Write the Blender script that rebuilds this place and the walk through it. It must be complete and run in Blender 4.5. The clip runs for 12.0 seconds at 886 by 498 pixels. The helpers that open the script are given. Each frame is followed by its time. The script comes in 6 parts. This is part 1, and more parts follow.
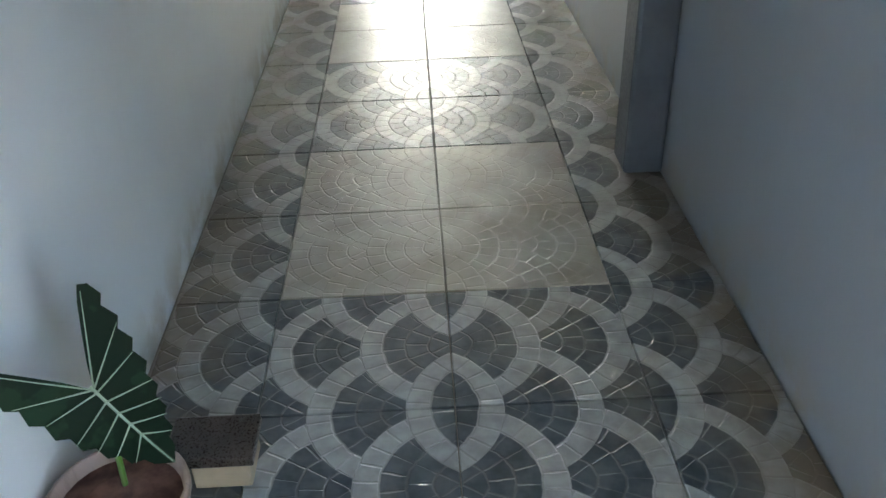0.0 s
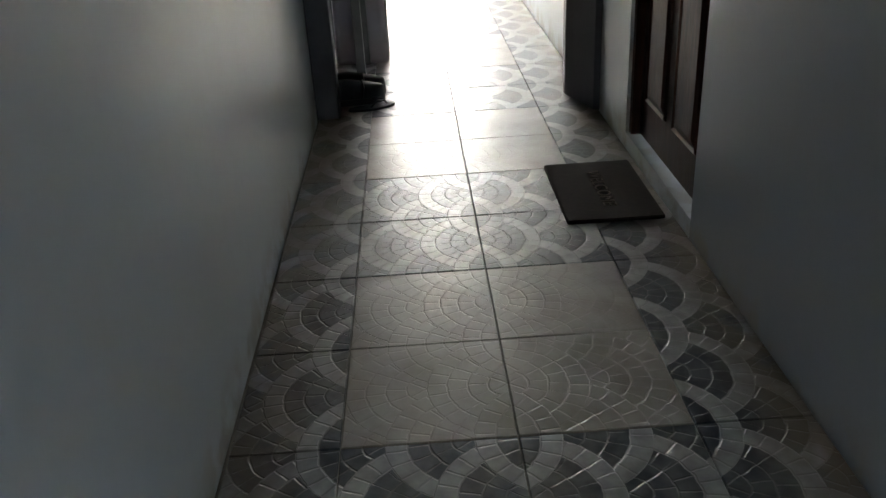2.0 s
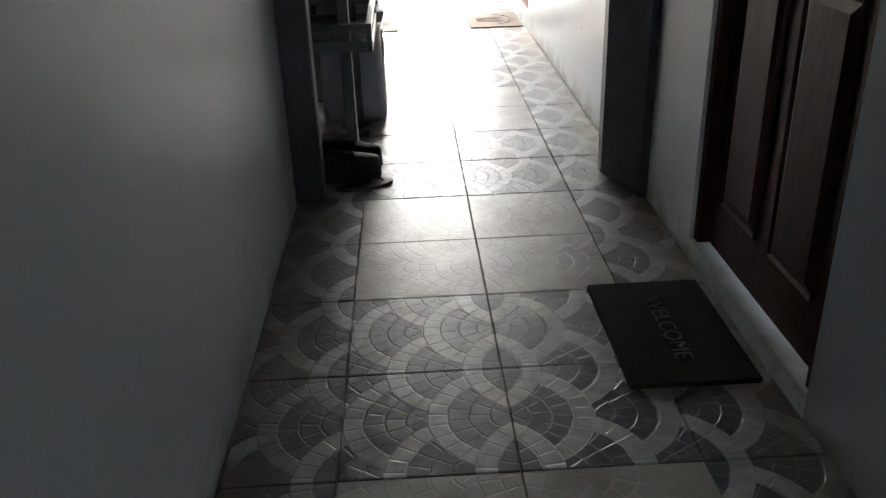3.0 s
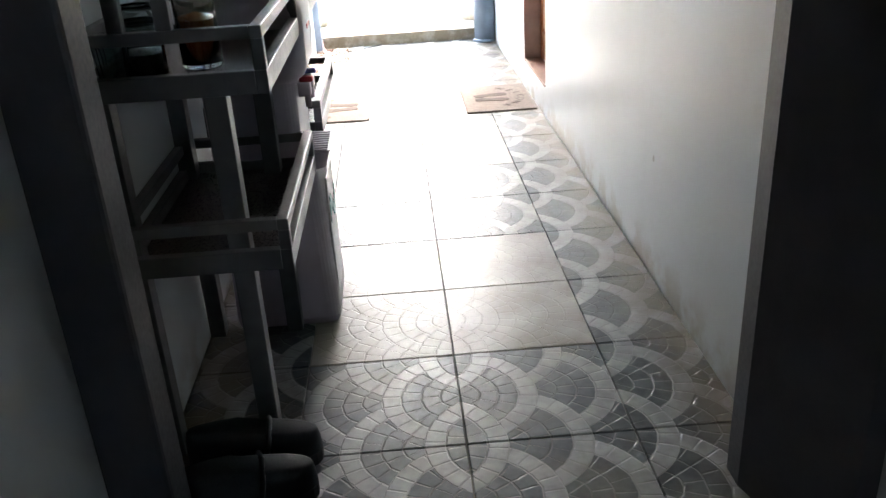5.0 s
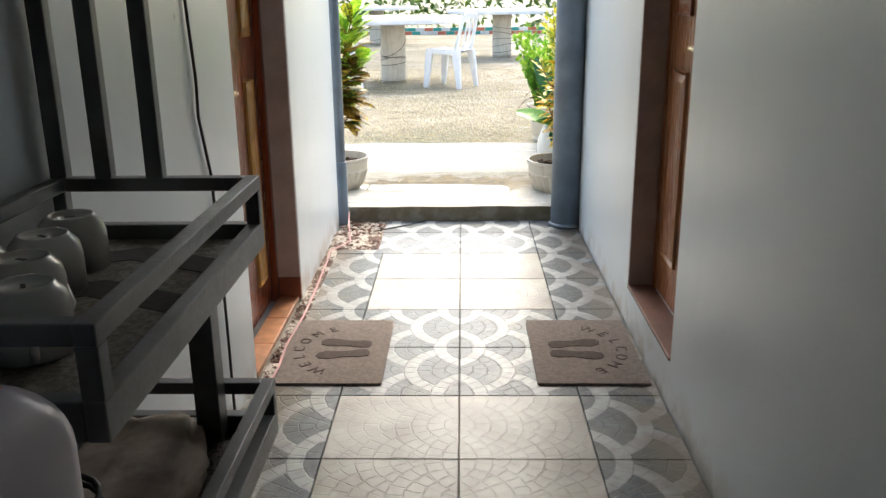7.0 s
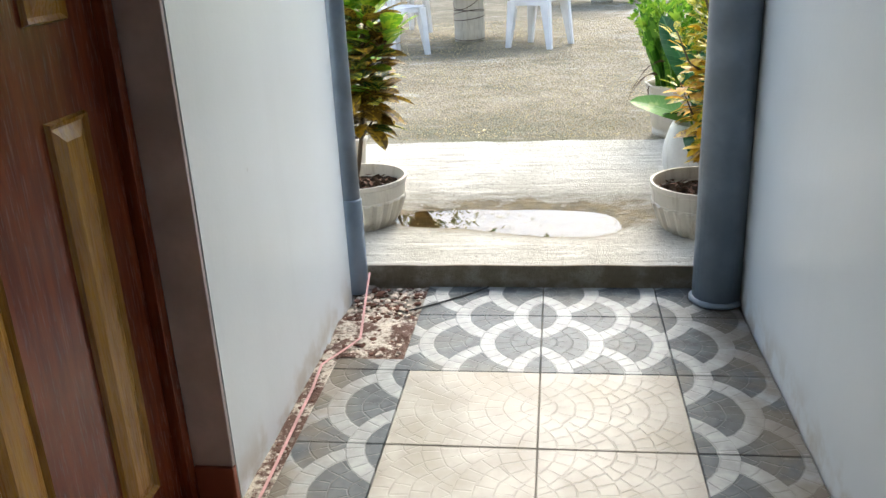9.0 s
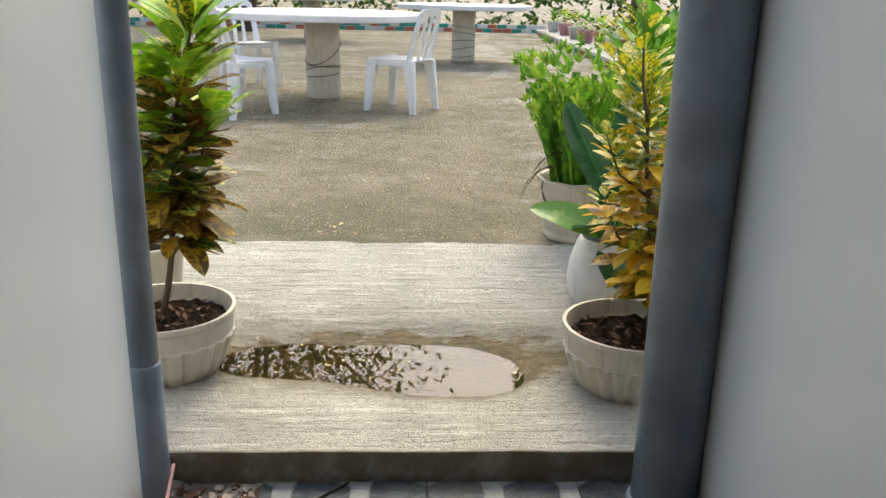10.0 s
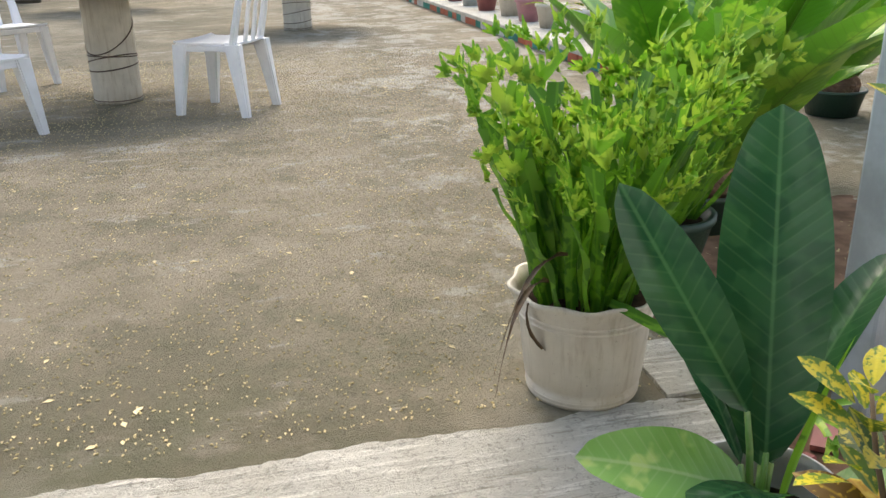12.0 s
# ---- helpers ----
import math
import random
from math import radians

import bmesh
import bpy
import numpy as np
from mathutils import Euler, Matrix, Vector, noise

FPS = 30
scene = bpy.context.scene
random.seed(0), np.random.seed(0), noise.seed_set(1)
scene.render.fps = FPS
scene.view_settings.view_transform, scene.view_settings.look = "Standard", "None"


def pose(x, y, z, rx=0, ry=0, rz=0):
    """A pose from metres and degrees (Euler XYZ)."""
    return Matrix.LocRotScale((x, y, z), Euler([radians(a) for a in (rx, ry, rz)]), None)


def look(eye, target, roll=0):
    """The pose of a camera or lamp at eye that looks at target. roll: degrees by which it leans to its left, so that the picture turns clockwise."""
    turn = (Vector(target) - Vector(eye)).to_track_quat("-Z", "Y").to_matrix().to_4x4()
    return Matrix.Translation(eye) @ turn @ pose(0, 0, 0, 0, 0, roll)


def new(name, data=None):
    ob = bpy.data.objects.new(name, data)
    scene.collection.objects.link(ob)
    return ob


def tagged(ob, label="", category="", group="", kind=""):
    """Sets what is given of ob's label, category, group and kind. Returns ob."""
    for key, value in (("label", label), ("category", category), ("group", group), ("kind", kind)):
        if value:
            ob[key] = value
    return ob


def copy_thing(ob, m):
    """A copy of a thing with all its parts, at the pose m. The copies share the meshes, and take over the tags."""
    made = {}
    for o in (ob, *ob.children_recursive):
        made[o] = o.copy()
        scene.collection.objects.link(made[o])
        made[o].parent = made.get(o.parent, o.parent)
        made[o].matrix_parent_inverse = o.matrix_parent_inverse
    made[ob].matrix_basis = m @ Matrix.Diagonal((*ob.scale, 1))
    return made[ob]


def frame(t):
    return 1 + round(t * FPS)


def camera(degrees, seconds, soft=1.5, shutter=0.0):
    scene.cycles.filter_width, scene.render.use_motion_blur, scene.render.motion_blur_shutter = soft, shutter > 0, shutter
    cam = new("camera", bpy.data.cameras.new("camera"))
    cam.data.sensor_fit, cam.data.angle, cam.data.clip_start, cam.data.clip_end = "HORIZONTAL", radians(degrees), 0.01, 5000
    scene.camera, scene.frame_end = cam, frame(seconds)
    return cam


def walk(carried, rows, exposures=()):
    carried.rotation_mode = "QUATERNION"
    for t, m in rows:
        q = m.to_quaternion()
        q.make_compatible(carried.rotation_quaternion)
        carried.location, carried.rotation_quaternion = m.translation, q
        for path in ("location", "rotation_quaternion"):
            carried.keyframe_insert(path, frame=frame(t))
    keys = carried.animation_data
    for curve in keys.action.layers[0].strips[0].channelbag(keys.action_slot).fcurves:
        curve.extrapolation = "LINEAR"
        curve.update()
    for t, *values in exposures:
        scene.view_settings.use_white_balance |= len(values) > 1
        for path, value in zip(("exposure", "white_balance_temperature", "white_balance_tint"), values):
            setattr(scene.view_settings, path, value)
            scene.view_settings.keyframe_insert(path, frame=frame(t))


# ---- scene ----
cam = camera(55.6, 12.0)
PATH = [
    (0, (-0.044, -3.253, 1.189), (-0.003, -1.573, 0.105), -2.0),
    (0.5, (-0.09, -2.838, 1.183), (-0.109, -1.134, 0.136), -2.0),
    (1, (-0.097, -2.385, 1.206), (-0.033, -0.666, 0.186), -1.0),
    (1.5, (-0.123, -1.977, 1.209), (-0.088, -0.225, 0.244), -1.4),
    (2, (-0.176, -1.488, 1.234), (-0.139, 0.297, 0.332), -3.3),
    (2.5, (-0.16, -1.037, 1.24), (-0.127, 0.759, 0.36), -3.2),
    (3, (-0.2, -0.625, 1.224), (-0.141, 1.178, 0.36), -2.0),
    (5, (-0.096, 1.194, 1.235), (-0.02, 3.014, 0.409), -3.4),
    (5.5, (-0.083, 1.618, 1.274), (-0.004, 3.444, 0.464), -3.6),
    (6, (-0.061, 2.086, 1.282), (0.007, 3.935, 0.524), -2.4),
    (6.5, (-0.052, 2.555, 1.298), (0.007, 4.45, 0.662), -0.2),
    (7, (0.013, 3.054, 1.29), (-0.034, 4.966, 0.706), -0.6),
    (9, (0.051, 4.95, 1.242), (-0.219, 6.805, 0.545), -2.9),
    (9.5, (-0.031, 5.441, 1.283), (-0.302, 7.322, 0.658), -0.6),
    (10, (-0.056, 5.911, 1.257), (0.028, 7.817, 0.657), 1.3),
    (10.5, (-0.129, 6.316, 1.255), (0.086, 8.199, 0.615), 1.1),
    (11, (-0.157, 6.789, 1.239), (0.222, 8.633, 0.563), 0.7),
    (11.5, (-0.085, 7.278, 1.239), (0.396, 9.099, 0.567), 1.2),
    (12, (-0.055, 7.792, 1.239), (0.379, 9.613, 0.535), -1.2),
]
EXPOSURE = [(0, 5.47, 7000, 4), (0.5, 5.27, 7550, 10), (1.0, 5.08, 6750, 6), (1.5, 4.8, 6450, 6), (2.0, 4.66, 7000, 8), (3.0, 4.48, 6800, 9), (5.0, 4.58, 6650, 9), (5.5, 4.24, 6750, 9), (6.0, 3.66, 6800, 9), (6.5, 2.98, 6750, 8), (7.0, 2.36, 6650, 6), (8.8, 1.95, 6450, 5), (9.5, 1.62, 6650, 5), (10.0, 1.33, 7200, 6), (10.5, 1.33, 7250, 6), (11.0, 1.32, 7150, 7), (12.0, 1.36, 7050, 8)]
walk(cam, [(t, look(eye, target, roll)) for t, eye, target, roll in PATH], EXPOSURE)

# ---- sky, sun ----
world = bpy.data.worlds.new("sky")
scene.world = world
world.use_nodes = True
wn = world.node_tree.nodes
sky = wn.new("ShaderNodeTexSky")
sky.sky_type, sky.sun_disc = "NISHITA", False
sky.sun_elevation, sky.sun_rotation = radians(50), radians(8)
sky.air_density, sky.dust_density = 1.0, 4.0
world.node_tree.links.new(sky.outputs[0], wn["Background"].inputs[0])
wn["Background"].inputs[1].default_value = 0.15
sun = new("sun", bpy.data.lights.new("sun", "SUN"))
sun.data.energy, sun.data.angle, sun.data.color = 0.5, radians(34), (1.0, 0.98, 0.95)
sun.matrix_world = look((0, 0, 0), (-0.09, -0.635, -0.766))

# lamp for daylight from an unseen open side entrance, inferred behind the walk's start
entrance_light = new("entrance_daylight", bpy.data.lights.new("entrance_daylight", "AREA"))
entrance_light.data.shape, entrance_light.data.size, entrance_light.data.size_y = "RECTANGLE", 0.66, 1.9
entrance_light.data.energy, entrance_light.data.color = 0.042, (0.94, 0.98, 1.0)
entrance_light.matrix_world = look((0.74, -3.91, 1.05), (0, -3.91, 1.05))


# ---- materials ----
class Nodes:
    """A small helper that builds node trees."""

    def __init__(self, name, rough=0.6, metal=0.0):
        self.mat = bpy.data.materials.new(name)
        self.mat.use_nodes = True
        self.tree = self.mat.node_tree
        self.bsdf = self.tree.nodes["Principled BSDF"]
        self.bsdf.inputs["Roughness"].default_value = rough
        self.bsdf.inputs["Metallic"].default_value = metal

    def node(self, kind, **inputs):
        n = self.tree.nodes.new(kind)
        for key, value in inputs.items():
            self.put(n.inputs[key.replace("_", " ")], value)
        return n

    def put(self, socket, value):
        if hasattr(value, "is_output"):
            self.tree.links.new(value, socket)
        else:
            socket.default_value = value

    def math(self, op, a, b=0.0, c=0.0):
        n = self.tree.nodes.new("ShaderNodeMath")
        n.operation = op
        for s, v in zip(n.inputs, (a, b, c)):
            self.put(s, v)
        return n.outputs[0]

    def mix(self, f, a, b):
        n = self.tree.nodes.new("ShaderNodeMix")
        n.data_type = "RGBA"
        self.put(n.inputs[0], f)
        self.put(n.inputs[6], a if hasattr(a, "is_output") else (*a, 1))
        self.put(n.inputs[7], b if hasattr(b, "is_output") else (*b, 1))
        return n.outputs[2]

    def noise(self, scale, detail=4.0, rough=0.55, vector=None, stretch=None):
        n = self.node("ShaderNodeTexNoise", Scale=scale, Detail=detail, Roughness=rough)
        v = vector or self.pos()
        if stretch:
            m = self.node("ShaderNodeMapping")
            m.inputs["Scale"].default_value = stretch
            self.put(m.inputs[0], v)
            v = m.outputs[0]
        self.put(n.inputs["Vector"], v)
        return n.outputs[0]

    def pos(self):
        return self.tree.nodes.new("ShaderNodeNewGeometry").outputs["Position"]

    def local(self):
        return self.tree.nodes.new("ShaderNodeTexCoord").outputs["Object"]

    def random(self):
        return self.tree.nodes.new("ShaderNodeObjectInfo").outputs["Random"]

    def island(self):
        return self.tree.nodes.new("ShaderNodeNewGeometry").outputs["Random Per Island"]

    def step(self, v, lo, hi, a=0.0, b=1.0):
        n = self.tree.nodes.new("ShaderNodeMapRange")
        n.interpolation_type = "SMOOTHSTEP"
        for k, val in zip(range(5), (v, lo, hi, a, b)):
            self.put(n.inputs[k], val)
        return n.outputs[0]

    def color(self, v):
        self.put(self.bsdf.inputs["Base Color"], v if hasattr(v, "is_output") else (*v, 1))
        return self

    def rough(self, v):
        self.put(self.bsdf.inputs["Roughness"], v)
        return self

    def bump(self, height, strength=0.3, distance=0.002):
        n = self.node("ShaderNodeBump", Strength=strength, Distance=distance, Height=height)
        self.put(self.bsdf.inputs["Normal"], n.outputs[0])
        return self


def plain(name, color, rough=0.5, metal=0.0, vary=0.15, scale=8.0, bump=0.1):
    m = Nodes(name, rough, metal)
    n = m.noise(scale)
    fine = m.noise(scale * 12)
    dark = tuple(c * (1 - vary) for c in color)
    light = tuple(min(1, c * (1 + vary)) for c in color)
    m.color(m.mix(m.step(n, 0.3, 0.7), dark, light))
    m.rough(m.step(fine, 0.2, 0.8, max(0.02, rough - 0.08), min(1, rough + 0.08)))
    if bump:
        m.bump(fine, bump, 0.001)
    return m.mat


def wall_material(name, color):
    m = Nodes(name, 0.45)
    p = m.pos()
    sep = m.node("ShaderNodeSeparateXYZ", Vector=p)
    big, fine = m.noise(1.3, 5), m.noise(60, 3)
    streak = m.noise(2, 4, stretch=(3, 3, 0.3))
    base = m.mix(m.step(big, 0.3, 0.7), tuple(c * 0.93 for c in color), color)
    base = m.mix(m.step(streak, 0.5, 0.85, 0, 0.22), base, tuple(c * 0.8 for c in color))
    spots = m.step(m.noise(9, 2), 0.76, 0.80, 0, 0.6)
    base = m.mix(spots, base, (0.25, 0.24, 0.21))
    foot = m.math("MULTIPLY", m.step(sep.outputs[2], 0.0, 0.16, 1, 0), m.step(m.noise(7, 5), 0.42, 0.62))
    base = m.mix(m.math("MULTIPLY", foot, 0.6), base, (0.34, 0.29, 0.2))
    m.color(base)
    m.rough(m.step(big, 0.3, 0.7, 0.29, 0.36))
    m.bump(m.math("ADD", m.math("MULTIPLY", big, 2.0), m.math("MULTIPLY", fine, 0.25)), 0.35, 0.004)
    return m.mat


def tile_material():
    """Printed and embossed floor tile: fish scales mirrored about the corridor's middle, and plain beige squares."""
    m = Nodes("floor_tile", 0.25)
    sep = m.node("ShaderNodeSeparateXYZ", Vector=m.pos())
    X = m.math("ABSOLUTE", sep.outputs[0])
    Y = sep.outputs[1]
    first = m.math("CEIL", m.math("DIVIDE", m.math("SUBTRACT", X, 0.1), 0.1))
    first = m.math("MAXIMUM", first, 0.0)
    dist, ang = 0.0, 0.0
    found = 0.0
    for i in range(4):
        n = m.math("ADD", first, float(i))
        dx = m.math("SUBTRACT", X, m.math("SUBTRACT", m.math("MULTIPLY", n, 0.1), 0.1))
        odd = m.math("MODULO", n, 2.0)
        ys = m.math("SUBTRACT", Y, m.math("MULTIPLY", odd, 0.2))
        k = m.math("ROUND", m.math("DIVIDE", ys, 0.4))
        dy = m.math("SUBTRACT", ys, m.math("MULTIPLY", k, 0.4))
        d = m.math("SQRT", m.math("ADD", m.math("MULTIPLY", dx, dx), m.math("MULTIPLY", dy, dy)))
        inside = m.math("MULTIPLY", m.math("LESS_THAN", d, 0.2), m.math("SUBTRACT", 1.0, found))
        dist = m.math("ADD", dist, m.math("MULTIPLY", inside, d))
        ang = m.math("ADD", ang, m.math("MULTIPLY", inside, m.math("ARCTAN2", dy, dx)))
        found = m.math("MAXIMUM", found, m.math("LESS_THAN", d, 0.2))
    wob = m.math("MULTIPLY", m.math("SUBTRACT", m.noise(26, 2), 0.5), 0.012)
    dw = m.math("ADD", dist, wob)
    ring = m.step(dw, 0.146, 0.149)
    band = m.math("DIVIDE", dw, 0.05)
    index = m.math("FLOOR", band)
    arc = m.math("MULTIPLY", m.math("ABSOLUTE", m.math("SUBTRACT", m.math("FRACT", m.math("ADD", band, 0.5)), 0.5)), 0.05)
    count = m.math("ADD", m.math("MULTIPLY", index, 1.15), 0.8)
    seg = m.math("ADD", m.math("MULTIPLY", ang, count), m.math("ADD", m.math("MULTIPLY", index, 0.37), m.math("MULTIPLY", wob, 12.0)))
    side = m.math("MULTIPLY", m.math("ABSOLUTE", m.math("SUBTRACT", m.math("FRACT", seg), 0.5)), m.math("DIVIDE", dw, count))
    side = m.math("ADD", side, m.math("MULTIPLY", m.math("SUBTRACT", 1.0, ring), m.step(m.noise(9, 2), 0.42, 0.5, 0.002, 0.0)))
    groove = m.math("MINIMUM", arc, side)
    cut = m.step(groove, 0.0008, 0.0036, 0, 1)
    # plain squares of two by two tiles in the two middle columns
    row = m.math("FLOOR", m.math("DIVIDE", m.math("ADD", Y, 80.0), 0.4))
    beige = m.math("MULTIPLY", m.math("LESS_THAN", m.math("MODULO", row, 4.0), 1.5), m.math("LESS_THAN", X, 0.4))
    cloud, grain = m.noise(5, 6), m.noise(70, 4)
    stone = m.noise(18, 3)
    dark = m.mix(m.step(stone, 0.3, 0.7), (0.035, 0.047, 0.057), (0.077, 0.096, 0.112))
    pale = m.mix(m.step(stone, 0.3, 0.7), (0.23, 0.247, 0.255), (0.335, 0.358, 0.367))
    sand = m.mix(m.step(cloud, 0.3, 0.7), (0.232, 0.219, 0.19), (0.355, 0.346, 0.323))
    c = m.mix(ring, dark, pale)
    c = m.mix(m.math("MULTIPLY", m.math("SUBTRACT", 1.0, cut), 0.32), c, (0.14, 0.14, 0.14))
    sand = m.mix(m.math("MULTIPLY", m.math("SUBTRACT", 1.0, cut), 0.08), sand, (0.2, 0.17, 0.12))
    c = m.mix(beige, c, sand)
    wear = m.math("MULTIPLY", m.step(m.noise(2.2, 6), 0.5, 0.75), 0.35)
    c = m.mix(wear, c, (0.33, 0.29, 0.22))
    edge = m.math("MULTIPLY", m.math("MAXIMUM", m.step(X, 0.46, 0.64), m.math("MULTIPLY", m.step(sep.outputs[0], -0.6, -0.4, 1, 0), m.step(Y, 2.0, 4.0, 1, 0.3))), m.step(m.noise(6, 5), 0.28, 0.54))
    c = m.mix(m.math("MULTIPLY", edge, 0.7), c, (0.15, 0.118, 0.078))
    m.color(c)
    m.rough(m.step(grain, 0.25, 0.75, 0.28, 0.45))
    m.bsdf.inputs["Specular IOR Level"].default_value = 0.3
    depth = m.math("SUBTRACT", 1.0, m.math("MULTIPLY", beige, m.step(m.noise(1.7, 3), 0.35, 0.65, 0.25, 0.7)))
    m.bump(m.math("ADD", m.math("MULTIPLY", cut, depth), m.math("MULTIPLY", m.noise(14, 3), 0.7)), 0.8, 0.0015)
    return m.mat


WALL = wall_material("painted_wall", (0.695, 0.75, 0.785))
WALL_BLUE_SHADE = wall_material("blue_grey_wall_paint_and_shade", (0.33, 0.365, 0.405))
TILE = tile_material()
CEILING_BOUNCE = plain("pale_bounce_ceiling", (0.60, 0.55, 0.48), 0.6, 0, 0.2, 5)
GROUT = plain("grout", (0.20, 0.185, 0.16), 0.8)
PILLAR = plain("blue_grey_paint", (0.08, 0.096, 0.118), 0.4)
FRAME_DARK = plain("dark_grey_paint", (0.055, 0.06, 0.07), 0.4)
STEEL = plain("grey_painted_steel", (0.125, 0.132, 0.135), 0.38, 0.0, 0.15, 10, 0.06)
TRAY = plain("dark_laminate", (0.035, 0.026, 0.022), 0.3, 0.0, 0.4, 20)
PIPE = plain("grey_blue_pipe_paint", (0.18, 0.23, 0.29), 0.35, 0, 0.2, 6, 0.2)
POST_PAINT = plain("chalky_blue_grey_paint", (0.34, 0.385, 0.43), 0.55, 0, 0.18, 9, 0.3)
JAMB = plain("brown_jamb_paint", (0.36, 0.285, 0.265), 0.45)
# lighter than JAMB: bounce light on door 3's reveal is put into the colour
REVEAL_BOUNCE = plain("grey_brown_reveal_with_bounce", (0.52, 0.44, 0.43), 0.5)
THRESH = plain("orange_tile", (0.42, 0.20, 0.10), 0.35, 0, 0.2, 20)
SKIRT = plain("red_skirting_tile", (0.25, 0.07, 0.035), 0.35)
BROWN_SILL = plain("brown_sill_paint", (0.16, 0.075, 0.05), 0.5)
WHITE = plain("white_plastic", (0.70, 0.70, 0.73), 0.38, 0, 0.05, 12, 0.03)
CHAIR_WHITE = plain("white_chair_plastic", (0.80, 0.80, 0.81), 0.36, 0, 0.04, 12, 0.03)
LILAC = plain("pale_lilac_plastic", (0.49, 0.455, 0.52), 0.38, 0, 0.05, 3, 0)
CERAMIC = plain("white_glazed_ceramic", (0.72, 0.71, 0.68), 0.15, 0, 0.04)
MAT_DARK = plain("dark_mat_rubber", (0.012, 0.008, 0.0065), 0.9, 0, 0.35, 60, 0.8)
MAT_LETTER = plain("dark_mat_letters", (0.085, 0.07, 0.06), 0.9)
MAT_BROWN = plain("brown_mat_carpet", (0.175, 0.145, 0.13), 0.95, 0, 0.2, 70, 0.8)
MAT_PRINT = plain("dark_mat_print", (0.06, 0.045, 0.038), 0.95, 0, 0.25, 70, 0.8)


def pot_material(name, color, grime):
    m = Nodes(name, 0.5)
    lp = m.local()
    sep = m.node("ShaderNodeSeparateXYZ", Vector=lp)
    streak, patch, fine = m.noise(7, 5, 0.6, lp, (6, 6, 0.6)), m.noise(11, 5, 0.6, lp), m.noise(120, 3, 0.6, lp)
    c = m.mix(m.step(patch, 0.3, 0.7), tuple(v * 0.85 for v in color), color)
    c = m.mix(m.step(streak, 0.48, 0.72, 0, 0.5), c, grime)
    splash = m.math("MULTIPLY", m.step(sep.outputs[2], 0.0, 0.10, 1, 0), m.step(patch, 0.35, 0.6))
    c = m.mix(m.math("MULTIPLY", splash, 0.65), c, grime)
    c = m.mix(m.step(fine, 0.66, 0.72, 0, 0.5), c, tuple(v * 0.5 for v in grime))
    m.color(c).rough(m.step(patch, 0.3, 0.7, 0.42, 0.62)).bump(fine, 0.2, 0.001)
    return m.mat


POT = pot_material("cream_pot_plastic", (0.60, 0.555, 0.47), (0.30, 0.245, 0.16))
POT_WHITE = pot_material("white_pot_plastic", (0.68, 0.68, 0.66), (0.42, 0.40, 0.34))
POT_DUSTY = pot_material("dusty_brown_pot_plastic", (0.30, 0.225, 0.19), (0.13, 0.09, 0.07))
POT_RED = plain("terracotta_plastic", (0.30, 0.10, 0.09), 0.5)
POT_GREEN = plain("dark_green_pot_plastic", (0.02, 0.05, 0.035), 0.5)
POT_PINK = plain("pink_pot_plastic", (0.45, 0.22, 0.25), 0.45)
LEAF_LITTER = plain("leaf_litter", (0.13, 0.065, 0.04), 0.85, 0, 0.6, 60)
SOIL = plain("potting_soil", (0.032, 0.02, 0.013), 0.95, 0, 0.5, 40, 1.0)
EARTH = plain("bare_earth", (0.15, 0.095, 0.065), 0.95, 0, 0.4, 9, 1.0)
RUBBLE = plain("broken_mortar", (0.44, 0.385, 0.335), 0.95, 0, 0.45, 25, 0.8)
RUBBLE_RED = plain("red_rubble", (0.12, 0.065, 0.05), 0.95, 0, 0.4, 25, 0.8)
BLACK = plain("black_rubber", (0.010, 0.013, 0.015), 0.62, 0, 0.3)
SHOE = plain("black_shoe_leather", (0.008, 0.015, 0.018), 0.7, 0, 0.3, 20, 0.4)
CHROME = plain("brushed_brass", (0.62, 0.55, 0.38), 0.25, 1.0, 0.1)
PINK = plain("pink_ribbon", (0.52, 0.29, 0.29), 0.6)
RED = plain("red_plastic", (0.45, 0.03, 0.04), 0.35)
LID_RED = plain("maroon_lid_plastic", (0.16, 0.025, 0.03), 0.35)
BLUE = plain("blue_plastic", (0.03, 0.06, 0.35), 0.35)
TEAL = plain("teal_print", (0.03, 0.24, 0.25), 0.4)
ORANGE = plain("orange_sticker", (0.62, 0.25, 0.06), 0.5)
STEM = plain("plant_stem", (0.10, 0.07, 0.04), 0.8)
WIRE = plain("rusty_wire", (0.10, 0.07, 0.055), 0.7)
BEIGE_BLOCK = plain("beige_tile_offcut", (0.36, 0.29, 0.20), 0.6)
BARK = plain("bark", (0.10, 0.08, 0.06), 0.9, 0, 0.35, 12, 1.0)
BRICK_RED = plain("brick_red_paint", (0.50, 0.13, 0.07), 0.7)
BRICK_TEAL = plain("brick_teal_paint", (0.03, 0.25, 0.20), 0.7)
BRICK_WHITE = plain("brick_white_paint", (0.62, 0.60, 0.56), 0.7)
WEAVE = plain("grey_woven_placemat", (0.23, 0.21, 0.185), 0.85, 0, 0.4, 120, 0.8)
CLOTH = plain("faded_cloth", (0.34, 0.29, 0.25), 0.9, 0, 0.3, 10, 0.5)

for dull in (MAT_DARK, MAT_LETTER, MAT_BROWN, MAT_PRINT, SOIL, EARTH, RUBBLE, RUBBLE_RED, CLOTH):
    dull.node_tree.nodes["Principled BSDF"].inputs["Specular IOR Level"].default_value = 0.08

for carpet in (MAT_BROWN, MAT_PRINT):
    carpet.node_tree.nodes["Principled BSDF"].inputs["Sheen Weight"].default_value = 0.16


